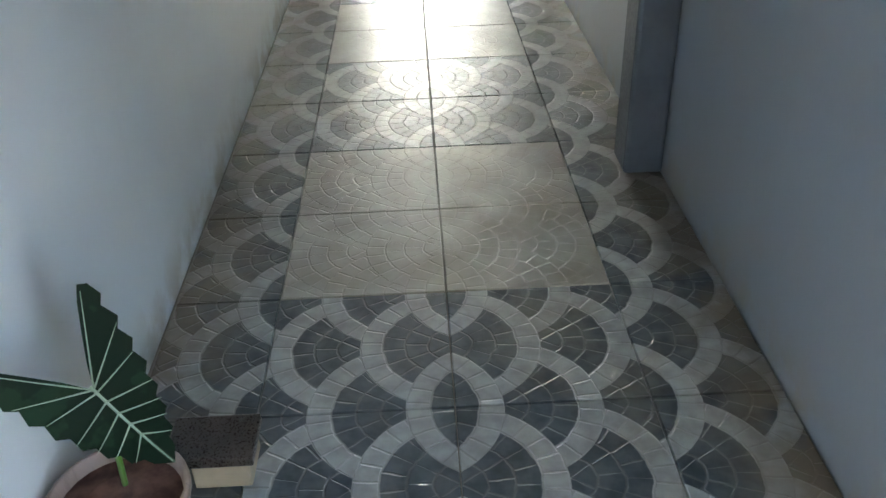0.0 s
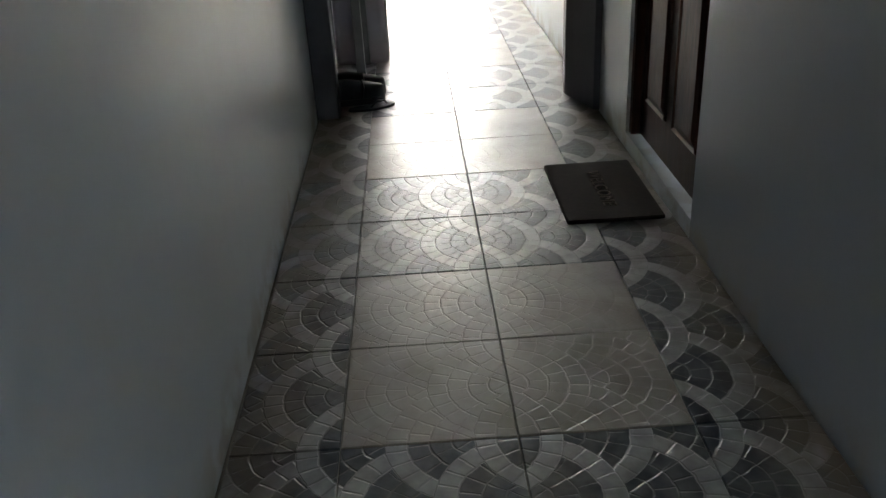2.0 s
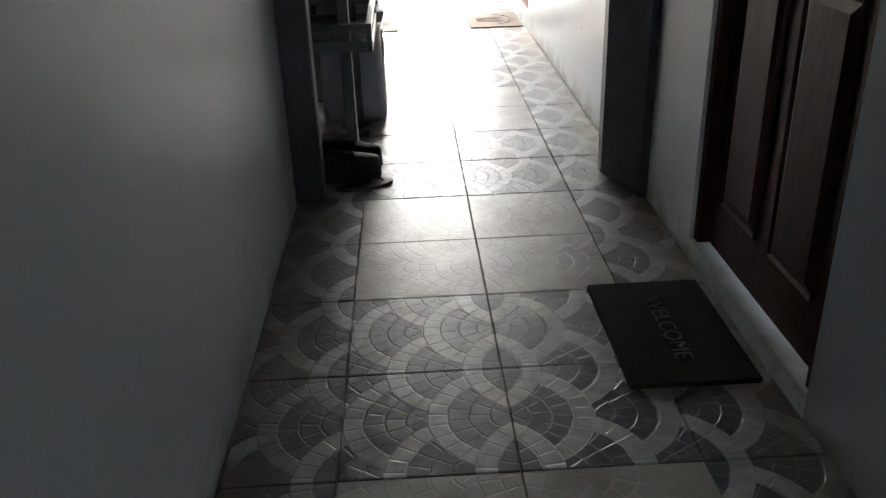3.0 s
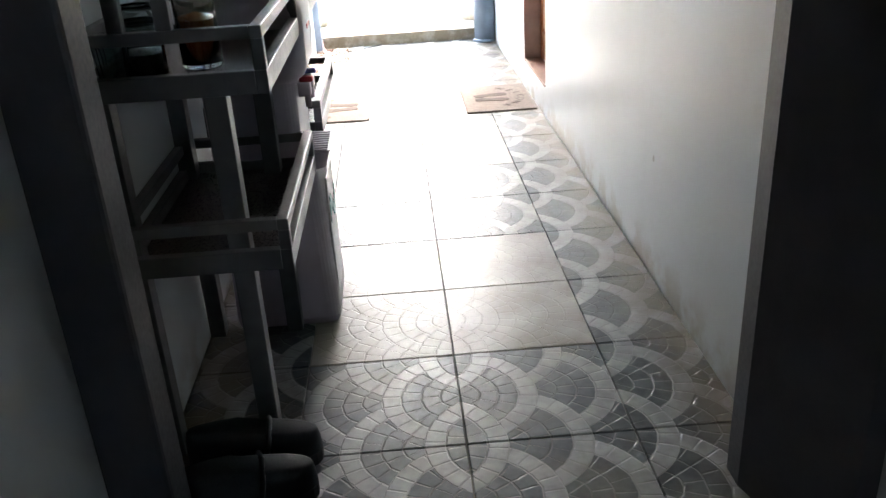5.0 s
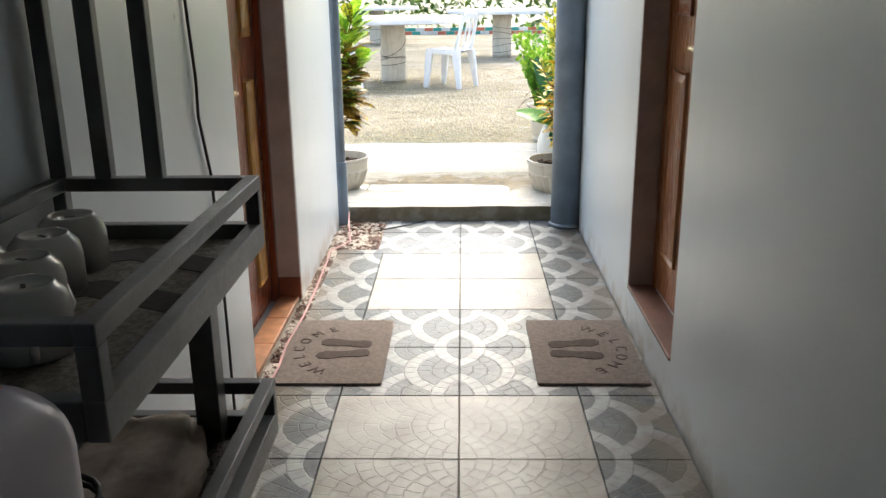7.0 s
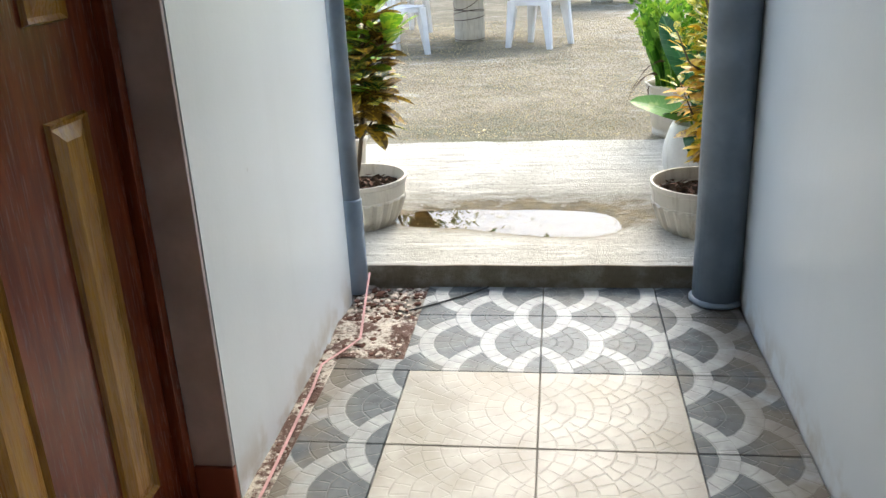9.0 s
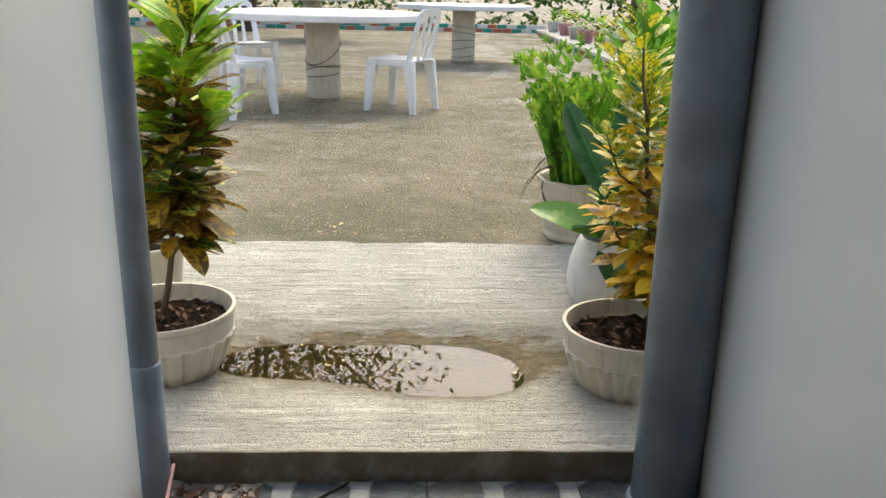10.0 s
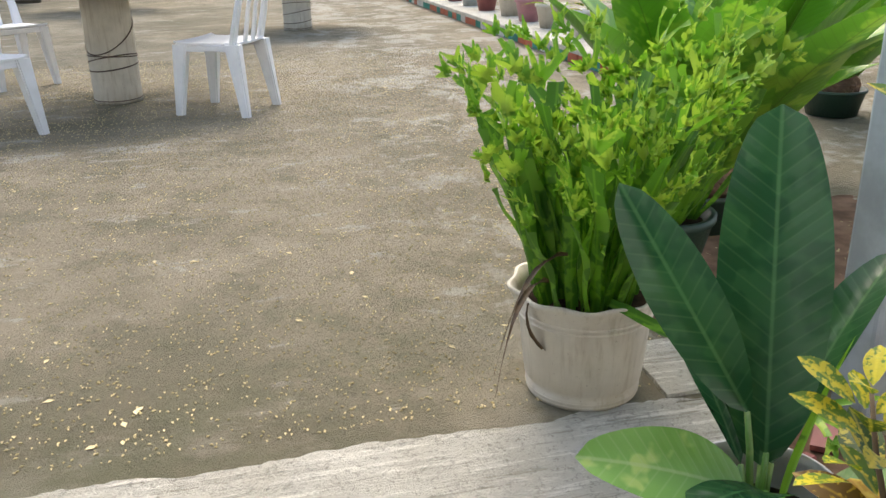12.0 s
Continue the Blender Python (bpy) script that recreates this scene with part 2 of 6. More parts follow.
def wood_material(name, dark, light, rough=0.25):
    m = Nodes(name, rough)
    grain = m.noise(6, 6, 0.6, m.local(), (9, 9, 0.7))
    fine = m.noise(30, 4, 0.6, m.local(), (10, 10, 0.5))
    c = m.mix(m.step(grain, 0.3, 0.7), dark, light)
    c = m.mix(m.step(fine, 0.5, 0.8, 0, 0.5), c, tuple(v * 0.5 for v in dark))
    m.color(c).rough(m.step(fine, 0.2, 0.8, rough - 0.06, rough + 0.12)).bump(fine, 0.2, 0.001)
    return m.mat


WOOD_RED = wood_material("red_varnished_wood", (0.13, 0.026, 0.012), (0.25, 0.062, 0.024), 0.2)
WOOD_YELLOW = wood_material("golden_varnished_wood", (0.28, 0.12, 0.018), (0.47, 0.26, 0.04))
WOOD_ORANGE = wood_material("orange_varnished_wood", (0.26, 0.085, 0.03), (0.42, 0.17, 0.06))
WOOD_DARK = wood_material("dark_varnished_wood", (0.026, 0.007, 0.004), (0.062, 0.018, 0.009), 0.42)
WOOD_DARK.node_tree.nodes["Principled BSDF"].inputs["Specular IOR Level"].default_value = 0.2


def concrete_apron():
    m = Nodes("brushed_concrete", 0.88)
    big, grit = m.noise(1.6, 5), m.noise(150, 4, 0.7)
    line = m.noise(3.4, 9, 0.74, None, (0.8, 11, 1))
    pale = m.noise(3.9, 9, 0.74, None, (0.9, 10, 1.4))
    c = m.mix(m.step(m.noise(2.7, 6), 0.35, 0.65), (0.50, 0.485, 0.42), (0.62, 0.60, 0.535))
    c = m.mix(m.step(line, 0.53, 0.61, 0, 0.62), c, (0.27, 0.25, 0.195))
    c = m.mix(m.step(pale, 0.52, 0.61, 0, 0.85), c, (0.78, 0.76, 0.69))
    c = m.mix(m.step(big, 0.5, 0.75, 0, 0.35), c, (0.34, 0.31, 0.24))
    sep = m.node("ShaderNodeSeparateXYZ", Vector=m.pos())
    ex = m.math("POWER", m.math("ABSOLUTE", m.math("DIVIDE", m.math("ADD", sep.outputs[0], 0.14), 0.66)), 2.0)
    ey = m.math("POWER", m.math("ABSOLUTE", m.math("DIVIDE", m.math("SUBTRACT", sep.outputs[1], 8.41), 0.185)), 2.0)
    ragged = m.math("MULTIPLY", m.math("SUBTRACT", m.noise(7, 7, 0.65, None, (1, 2, 1)), 0.5), 2.6)
    stain = m.math("ADD", m.math("ADD", ex, ey), ragged)
    damp = m.step(stain, 1.0, 2.4, 0.55, 0.0)
    inner = m.step(stain, 0.75, 1.1, 1, 0)
    c = m.mix(damp, c, (0.20, 0.175, 0.125))
    c = m.mix(m.step(m.noise(62, 6, 0.78), 0.53, 0.63, 0, 0.6), c, (0.20, 0.185, 0.145))
    c = m.mix(m.step(m.noise(60, 4, 0.7), 0.60, 0.68, 0, 0.5), c, (0.72, 0.70, 0.62))
    wet = m.math("MULTIPLY", m.step(sep.outputs[2], 0.083, 0.093, 1, 0), m.step(sep.outputs[1], 8.08, 8.16))
    inner = m.math("MAXIMUM", inner, wet)
    mud = m.mix(m.step(m.noise(16, 5), 0.35, 0.65), (0.10, 0.066, 0.012), (0.17, 0.115, 0.026))
    c = m.mix(m.math("MULTIPLY", inner, 0.9), c, mud)
    # front face of the step mixed browner and darker than the top
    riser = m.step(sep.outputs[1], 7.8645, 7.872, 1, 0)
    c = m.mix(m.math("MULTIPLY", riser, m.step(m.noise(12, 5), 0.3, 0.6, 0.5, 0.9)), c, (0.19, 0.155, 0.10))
    m.color(c)
    m.rough(m.step(inner, 0, 1, 0.88, 0.5))
    rise = m.math("SUBTRACT", m.math("MULTIPLY", pale, 1.2), line)
    m.bump(m.math("ADD", rise, m.math("ADD", m.noise(48, 6, 0.75), m.math("MULTIPLY", grit, 0.8))), 0.9, 0.013)
    return m.mat


def concrete_court():
    m = Nodes("worn_court_concrete", 0.88)
    big, mid, grit = m.noise(0.9, 6, 0.6), m.noise(5, 6, 0.65), m.noise(190, 4, 0.7)
    c = m.mix(m.step(big, 0.35, 0.65), (0.208, 0.185, 0.132), (0.340, 0.298, 0.224))
    c = m.mix(m.step(mid, 0.48, 0.66, 0, 0.6), c, (0.16, 0.15, 0.098))
    c = m.mix(m.step(m.noise(2.1, 6, 0.7, None, (0.5, 1.6, 1)), 0.58, 0.68, 0, 0.5), c, (0.38, 0.35, 0.29))
    c = m.mix(m.step(grit, 0.55, 0.66, 0, 0.32), c, (0.10, 0.094, 0.064))
    c = m.mix(m.step(m.noise(160, 3, 0.7), 0.58, 0.66, 0, 0.35), c, (0.42, 0.39, 0.29))
    c = m.mix(m.step(m.noise(3.4, 8, 0.72, None, (0.7, 1.5, 1)), 0.575, 0.62, 0, 0.6), c, (0.46, 0.44, 0.385))
    c = m.mix(m.step(m.noise(2.6, 7, 0.7), 0.50, 0.62, 0, 0.45), c, (0.14, 0.132, 0.085))
    c = m.mix(m.step(m.noise(34, 6, 0.75), 0.56, 0.66, 0, 0.3), c, (0.34, 0.315, 0.23))
    c = m.mix(m.step(m.noise(41, 6, 0.75), 0.57, 0.66, 0, 0.35), c, (0.10, 0.092, 0.066))
    # worn pale patches along the planted side, mossy green near the apron
    sep = m.node("ShaderNodeSeparateXYZ", Vector=m.pos())
    worn = m.math("MULTIPLY", m.step(sep.outputs[0], 0.3, 1.0), m.step(m.noise(2.4, 7, 0.7, None, (1, 0.8, 1)), 0.5, 0.56, 0, 0.75))
    c = m.mix(worn, c, (0.44, 0.42, 0.365))
    moss = m.math("MULTIPLY", m.step(sep.outputs[1], 9.35, 10.4, 1, 0), m.step(m.noise(3.1, 6, 0.65), 0.4, 0.6, 0.1, 0.55))
    c = m.mix(moss, c, (0.15, 0.155, 0.092))
    m.color(c)
    m.bsdf.inputs["Specular IOR Level"].default_value = 0.2
    m.bump(m.math("ADD", m.math("MULTIPLY", mid, 2.0), m.math("MULTIPLY", grit, 1.6)), 0.9, 0.011)
    return m.mat


CONCRETE = concrete_apron()
SLAB = concrete_court()


def leaf_material(name, base, spot, amount, scale=38.0, rough=0.48, vein=None, veins=0.0):
    m = Nodes(name, rough)
    lp = m.local()
    sep = m.node("ShaderNodeSeparateXYZ", Vector=lp)
    n = m.noise(scale, 3, 0.6, lp)
    r = m.random()
    hi = 0.62 - 0.24 * amount
    c = m.mix(m.step(m.math("ADD", n, m.math("MULTIPLY", m.math("SUBTRACT", r, 0.5), 0.14)), hi - 0.03, hi + 0.03), base, spot)
    c = m.mix(m.math("MULTIPLY", r, 0.3), c, tuple(v * 0.5 for v in base))
    rib = m.step(m.math("ABSOLUTE", sep.outputs[0]), 0.001, 0.005, 1, 0)
    c = m.mix(m.math("MULTIPLY", rib, 0.5), c, vein or spot)
    relief = m.noise(scale * 0.6, 2, 0.5, lp, (1, 3, 1))
    if veins:
        run = m.math("SUBTRACT", sep.outputs[1], m.math("MULTIPLY", m.math("ABSOLUTE", sep.outputs[0]), 0.8))
        line = m.math("ABSOLUTE", m.math("SUBTRACT", m.math("FRACT", m.math("MULTIPLY", run, veins)), 0.5))
        c = m.mix(m.step(line, 0.0, 0.12, 0.2, 0.0), c, vein or spot)
        relief = m.math("ADD", m.math("MULTIPLY", relief, 0.5), m.math("MULTIPLY", line, 0.7))
    m.color(c)
    m.bump(relief, 0.35, 0.003)
    # light that passes through the leaf
    tr = m.node("ShaderNodeBsdfTranslucent")
    m.put(tr.inputs[0], c)
    mixer = m.node("ShaderNodeMixShader")
    mixer.inputs[0].default_value = 0.34
    m.put(mixer.inputs[1], m.bsdf.outputs[0])
    m.put(mixer.inputs[2], tr.outputs[0])
    m.put(m.tree.nodes["Material Output"].inputs[0], mixer.outputs[0])
    return m.mat


LEAF_CROTON_TOP = leaf_material("croton_top_leaf", (0.13, 0.24, 0.02), (0.72, 0.62, 0.03), 0.55)
LEAF_CROTON_MID = leaf_material("croton_speckled_leaf", (0.10, 0.20, 0.02), (0.66, 0.56, 0.04), 0.46)
LEAF_CROTON_LOW = leaf_material("croton_yellow_leaf", (0.60, 0.325, 0.014), (0.80, 0.57, 0.05), 0.6, 14)
LEAF_CROTON_RUST = leaf_material("croton_rust_leaf", (0.24, 0.17, 0.018), (0.60, 0.34, 0.02), 0.45)
LEAF_CROTON_GREEN = leaf_material("croton_green_leaf", (0.19, 0.42, 0.025), (0.50, 0.64, 0.05), 0.45, 20)
LEAF_CROTON_DARK = leaf_material("croton_dark_leaf", (0.035, 0.085, 0.012), (0.52, 0.46, 0.05), 0.30, 55)
LEAF_CROTON_OLIVE = leaf_material("croton_olive_leaf", (0.15, 0.085, 0.012), (0.50, 0.33, 0.03), 0.34, 45)
LEAF_FERN = leaf_material("fern_leaf", (0.06, 0.19, 0.012), (0.17, 0.39, 0.028), 0.5, 12)
LEAF_FERN_TIP = leaf_material("fern_crest_leaf", (0.14, 0.35, 0.02), (0.38, 0.58, 0.06), 0.5, 20)
LEAF_NEST = leaf_material("nest_fern_leaf", (0.11, 0.32, 0.025), (0.27, 0.50, 0.05), 0.35, 6, 0.3, (0.06, 0.12, 0.02), 30.0)
LEAF_DARK = leaf_material("broad_dark_leaf", (0.020, 0.088, 0.034), (0.034, 0.125, 0.046), 0.5, 7, 0.2, (0.10, 0.24, 0.10), 34.0)
LEAF_PALE = leaf_material("broad_pale_leaf", (0.14, 0.32, 0.06), (0.30, 0.45, 0.12), 0.4, 9, 0.3, (0.34, 0.46, 0.22), 40.0)
LEAF_ALOCASIA = leaf_material("alocasia_leaf", (0.006, 0.016, 0.009), (0.010, 0.028, 0.014), 0.5, 10, 0.6, (0.30, 0.38, 0.28))
LEAF_DRY = leaf_material("dry_leaf", (0.05, 0.03, 0.015), (0.12, 0.07, 0.03), 0.5)
LEAF_ALOCASIA.node_tree.nodes["Principled BSDF"].inputs["Specular IOR Level"].default_value = 0.15
VEIN = plain("pale_leaf_vein", (0.28, 0.36, 0.27), 0.4)


def glass_material(name, color, rough=0.03, ior=1.45):
    m = Nodes(name, rough)
    m.color(color)
    m.bsdf.inputs["Transmission Weight"].default_value = 1.0
    m.bsdf.inputs["IOR"].default_value = ior
    return m.mat


GLASS = glass_material("clear_glass", (0.9, 0.94, 0.94))
JUG_BLUE = glass_material("blue_clear_plastic", (0.52, 0.77, 1.0), 0.28, 1.03)
JUG_BLUE.node_tree.nodes["Principled BSDF"].inputs["Transmission Weight"].default_value = 0.5
WATER = glass_material("puddle_water", (0.74, 0.60, 0.34), 0.012, 1.45)
WATER.node_tree.nodes["Principled BSDF"].inputs["Specular IOR Level"].default_value = 1.0


# ---- building helpers ----
def mesh_of(name, bm, mats, smooth=False):
    me = bpy.data.meshes.new(name)
    bm.normal_update()
    bm.to_mesh(me)
    bm.free()
    for mt in (mats if isinstance(mats, (list, tuple)) else [mats]):
        me.materials.append(mt)
    if smooth:
        me.polygons.foreach_set("use_smooth", [True] * len(me.polygons))
    return me


def part(name, bm, material, parent=None, label="", smooth=False):
    ob = new(name, mesh_of(name, bm, material, smooth))
    if parent is not None:
        ob.parent = parent
    if label:
        ob["label"] = label
    return ob


def thing(name, loc, label, category, group="", kind="", rz=0.0):
    ob = new(name)
    ob.empty_display_size = 0.05
    ob.matrix_world = pose(*loc, 0, 0, rz)
    return tagged(ob, label, category, group, kind)


def add_box(bm, x0, x1, y0, y1, z0, z1, bevel=0.0, m=None):
    r = bmesh.ops.create_cube(bm, size=1.0)
    vs = r["verts"]
    for v in vs:
        v.co = Vector(((x0 + x1) / 2 + v.co.x * (x1 - x0), (y0 + y1) / 2 + v.co.y * (y1 - y0), (z0 + z1) / 2 + v.co.z * (z1 - z0)))
    if bevel:
        es = list({e for v in vs for e in v.link_edges})
        r = bmesh.ops.bevel(bm, geom=es, offset=bevel, segments=2, affect="EDGES", profile=0.5)
        vs = list({v for f in r["faces"] for v in f.verts} | {v for v in vs if v.is_valid})
    if m is not None:
        bmesh.ops.transform(bm, matrix=m, verts=vs)
    return vs


def box(x0, x1, y0, y1, z0, z1, bevel=0.0, m=None):
    bm = bmesh.new()
    add_box(bm, x0, x1, y0, y1, z0, z1, bevel, m)
    return bm


def add_prism(bm, points, z0, z1):
    lo = [bm.verts.new((x, y, z0)) for x, y in points]
    hi = [bm.verts.new((x, y, z1)) for x, y in points]
    n = len(points)
    bm.faces.new(lo[::-1])
    bm.faces.new(hi)
    for i in range(n):
        bm.faces.new((lo[i], lo[(i + 1) % n], hi[(i + 1) % n], hi[i]))
    bmesh.ops.recalc_face_normals(bm, faces=bm.faces)


def add_lathe(bm, profile, seg=32, centre=(0, 0, 0), wave=None):
    """Turns a profile of (radius, height) round the z axis."""
    rings = []
    for j, (r, z) in enumerate(profile):
        ring = []
        for i in range(seg):
            a = 2 * math.pi * i / seg
            rr = r + (wave(a, j) if wave else 0.0)
            ring.append(bm.verts.new((centre[0] + rr * math.cos(a), centre[1] + rr * math.sin(a), centre[2] + z)))
        rings.append(ring)
    for a, b in zip(rings, rings[1:]):
        for i in range(seg):
            bm.faces.new((a[i], a[(i + 1) % seg], b[(i + 1) % seg], b[i]))
    if profile[0][0] > 1e-4:
        bm.faces.new(rings[0][::-1])
    if profile[-1][0] > 1e-4:
        bm.faces.new(rings[-1])
    bmesh.ops.recalc_face_normals(bm, faces=bm.faces)


def lathe(profile, seg=32, centre=(0, 0, 0), wave=None):
    bm = bmesh.new()
    add_lathe(bm, profile, seg, centre, wave)
    return bm


def add_tube(bm, pts, radius, seg=8, taper=None):
    """A round tube along the points."""
    pts = [Vector(p) for p in pts]
    rings = []
    side = None
    for i, p in enumerate(pts):
        d = (pts[min(i + 1, len(pts) - 1)] - pts[max(i - 1, 0)]).normalized()
        if side is None:
            side = d.cross(Vector((0, 0, 1)))
            if side.length < 0.05:
                side = d.cross(Vector((1, 0, 0)))
        side = (side - d * side.dot(d)).normalized()
        up = side.cross(d)
        r = radius if taper is None else radius + (taper - radius) * i / max(1, len(pts) - 1)
        rings.append([bm.verts.new(p + side * r * math.cos(2 * math.pi * k / seg) + up * r * math.sin(2 * math.pi * k / seg)) for k in range(seg)])
    for a, b in zip(rings, rings[1:]):
        for k in range(seg):
            bm.faces.new((a[k], b[k], b[(k + 1) % seg], a[(k + 1) % seg]))
    bm.faces.new(rings[0])
    bm.faces.new(rings[-1][::-1])


def tube(pts, radius, seg=8, taper=None):
    bm = bmesh.new()
    add_tube(bm, pts, radius, seg, taper)
    return bm


# ---- the corridor ----
XL0, XLM, XLB, XL1, XR = -0.66, -0.715, -0.80, -0.70, 0.675
Y_BACK, Y_STEP, H = -4.4, 7.86, 2.55


def wall_run(bm, xa, xb, y0, y1, openings=()):
    """A stretch of wall along y, with openings (from, to, sill, head)."""
    lo, hi = min(xa, xb), max(xa, xb)
    y = y0
    for a, b, sill, head in openings:
        add_box(bm, lo, hi, y, a, -0.1, H)
        add_box(bm, lo, hi, a, b, head, H)
        if sill > 0:
            add_box(bm, lo, hi, a, b, -0.1, sill)
        y = b
    add_box(bm, lo, hi, y, y1, -0.1, H)


bm = bmesh.new()
wall_run(bm, XR, XR + 0.16, 0.93, 7.83, [(0.93, 1.80, 0.058, 2.12), (5.53, 6.26, 0.15, 2.2)])
tagged(part("wall_east", bm, WALL), "pale grey painted corridor wall with a stained foot", "wall", kind="structure")
# pale wall from pilaster to door 1 takes the blue-grey too, as painted shade
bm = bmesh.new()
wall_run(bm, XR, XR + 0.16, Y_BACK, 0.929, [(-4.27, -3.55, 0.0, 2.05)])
tagged(part("wall_east_entrance", bm, WALL_BLUE_SHADE), "blue-grey corridor wall, its tone standing in for shade past the pilaster", "wall", kind="structure")
bm = bmesh.new()
wall_run(bm, XL0, XL0 - 0.33, Y_BACK, 2.42)
wall_run(bm, XLM, XLM - 0.275, 2.42, 5.745)
wall_run(bm, XLB, XLB - 0.19, 5.745, 6.55, [(5.80, 6.53, 0.0, 2.05)])
wall_run(bm, XL1, XL1 - 0.29, 6.55, 7.72)
tagged(part("wall_west", bm, WALL), "pale grey painted corridor wall with a stained foot", "wall", kind="structure")
tagged(part("wall_south", box(-0.99, XR + 0.16, Y_BACK - 0.15, Y_BACK, -0.1, H), WALL), "plain grey painted end wall", "wall", kind="structure")
# ceiling is out of view; its pale tone is chosen to bounce light
tagged(part("ceiling", box(-0.99, XR + 0.16, Y_BACK - 0.15, 7.75, H, H + 0.12), CEILING_BOUNCE), "plain pale corridor ceiling, unseen, toned to bounce light", "ceiling", kind="structure")
# both facade walls stay out of view, added to close off the sky
bm = bmesh.new()
add_box(bm, XR + 0.165, 7, 7.57, 7.73, -0.1, 3.2)
tagged(part("wall_facade_east", bm, WALL), "pale outer wall of the house, unseen, added to block sky", "wall", kind="structure")
bm = bmesh.new()
add_box(bm, -7, -0.995, 7.57, 7.73, -0.1, 3.2)
tagged(part("wall_facade_west", bm, WALL), "pale outer wall of the house, unseen, added to block sky", "wall", kind="structure")
floor = tagged(part("floor", box(-0.99, XR + 0.16, Y_BACK - 0.15, Y_STEP - 0.002, -0.12, -0.011), GROUT), "patterned grey and beige ceramic tile floor with dark joints", "floor", kind="structure")

# pilaster by the start, and the dark frame halfway down the corridor
tagged(part("pilaster", box(0.555, XR - 0.002, -1.05, -0.91, 0.0, H - 0.002, 0.012), PILLAR), "blue-grey painted pilaster against the corridor wall", "pilaster", kind="structure")
bm = bmesh.new()
add_prism(bm, [(XR - 0.002, 2.29), (0.645, 2.305), (0.56, 2.58), (0.56, 2.64), (XR - 0.002, 2.66)], 0.0, H - 0.002)
tagged(part("door_frame_post", bm, FRAME_DARK), "dark grey painted post of the open passage frame", "post", kind="structure")
tagged(part("door_frame_post", box(-0.70, -0.55, 2.40, 2.50, 0.0, H - 0.002, 0.008), FRAME_DARK), "dark grey painted post of the open passage frame", "post", kind="structure")
tagged(part("door_frame_head", box(-0.70, XR - 0.002, 2.41, 2.49, 2.2, H - 0.003, 0.008), FRAME_DARK), "dark grey painted head of the open passage frame", "frame", kind="structure")


# ---- doors ----
def panel_bm(y0, y1, z0, z1, x, side):
    """A raised panel with sloping margins, its face towards side along x."""
    bm = bmesh.new()
    def ring(inset, dx):
        return [bm.verts.new((x + side * dx, yy, zz)) for yy, zz in ((y0 + inset, z0 + inset), (y1 - inset, z0 + inset), (y1 - inset, z1 - inset), (y0 + inset, z1 - inset))]
    rings = [ring(0, 0.0), ring(0.004, 0.010), ring(0.014, 0.003), ring(0.04, 0.012)]
    for a, b in zip(rings, rings[1:]):
        for i in range(4):
            bm.faces.new((a[i], a[(i + 1) % 4], b[(i + 1) % 4], b[i]))
    bm.faces.new(rings[-1])
    bm.faces.new(rings[0][::-1])
    bmesh.ops.recalc_face_normals(bm, faces=bm.faces)
    return bm


def make_door(name, x, side, y0, y1, z0, z1, frame_mat, panel_mat, label, handle_y=None, st=0.085, mu=0.045, rails=(0.16, 0.86, 1.04, 1.36, 1.48)):
    d = tagged(new(name), label, "door", kind="structure")
    rows = [(z0 + rails[0], z0 + rails[1]), (z0 + rails[2], z0 + rails[3]), (z0 + rails[4], z1 - 0.12)]
    mid = (y0 + y1) / 2
    cols = [(y0 + st, mid - mu), (mid + mu, y1 - st)]
    bm = bmesh.new()
    add_box(bm, x - side * 0.036 if side > 0 else x, x if side > 0 else x + 0.036, y0, y1, z0, z1, 0.003)
    leaf = part("leaf", bm, frame_mat, d)
    for (a, b) in cols:
        for (za, zb) in rows:
            part("panel", panel_bm(a, b, za, zb, x + side * 0.0005, side), panel_mat, leaf)
    if handle_y is not None:
        hz = z0 + 0.95
        bm = bmesh.new()
        add_box(bm, x, x + side * 0.006, handle_y - 0.02, handle_y + 0.02, hz - 0.09, hz + 0.07, 0.002) if side > 0 else add_box(bm, x - 0.006, x, handle_y - 0.02, handle_y + 0.02, hz - 0.09, hz + 0.07, 0.002)
        plate = part("handle_plate", bm, CHROME, leaf)
        part("door_handle", tube([(x, handle_y, hz), (x + side * 0.04, handle_y, hz), (x + side * 0.05, handle_y + 0.02, hz), (x + side * 0.05, handle_y + 0.11, hz)], 0.009, 10), CHROME, leaf, "brass lever handle", smooth=True)
    return d


def lining(d, x0, x1, y0, y1, z0, z1, t, mat):
    part("jamb", box(x0, x1, y0 + 0.001, y0 + t, z0, z1, 0.002), mat, d)
    part("jamb", box(x0, x1, y1 - t, y1 - 0.001, z0, z1, 0.002), mat, d)
    part("head", box(x0, x1, y0 + t, y1 - t, z1 - t, z1 - 0.001, 0.002), mat, d)


d = make_door("door_1", 0.722, -1, 0.972, 1.758, 0.066, 2.08, WOOD_DARK, WOOD_DARK, "dark red-brown panelled wooden door, closed, above a white sill", 1.05)
lining(d, 0.688, XR + 0.158, 0.93, 1.80, 0.059, 2.12, 0.04, WOOD_DARK)
d = make_door("door_2", 0.775, -1, 5.565, 6.225, 0.165, 2.16, WOOD_ORANGE, WOOD_ORANGE, "orange-brown varnished wooden door, closed, in a brown reveal", 5.65)
lining(d, XR + 0.001, XR + 0.095, 5.53, 6.26, 0.151, 2.2, 0.012, JAMB)
lining(d, XR + 0.096, XR + 0.155, 5.53, 6.26, 0.151, 2.2, 0.034, WOOD_ORANGE)
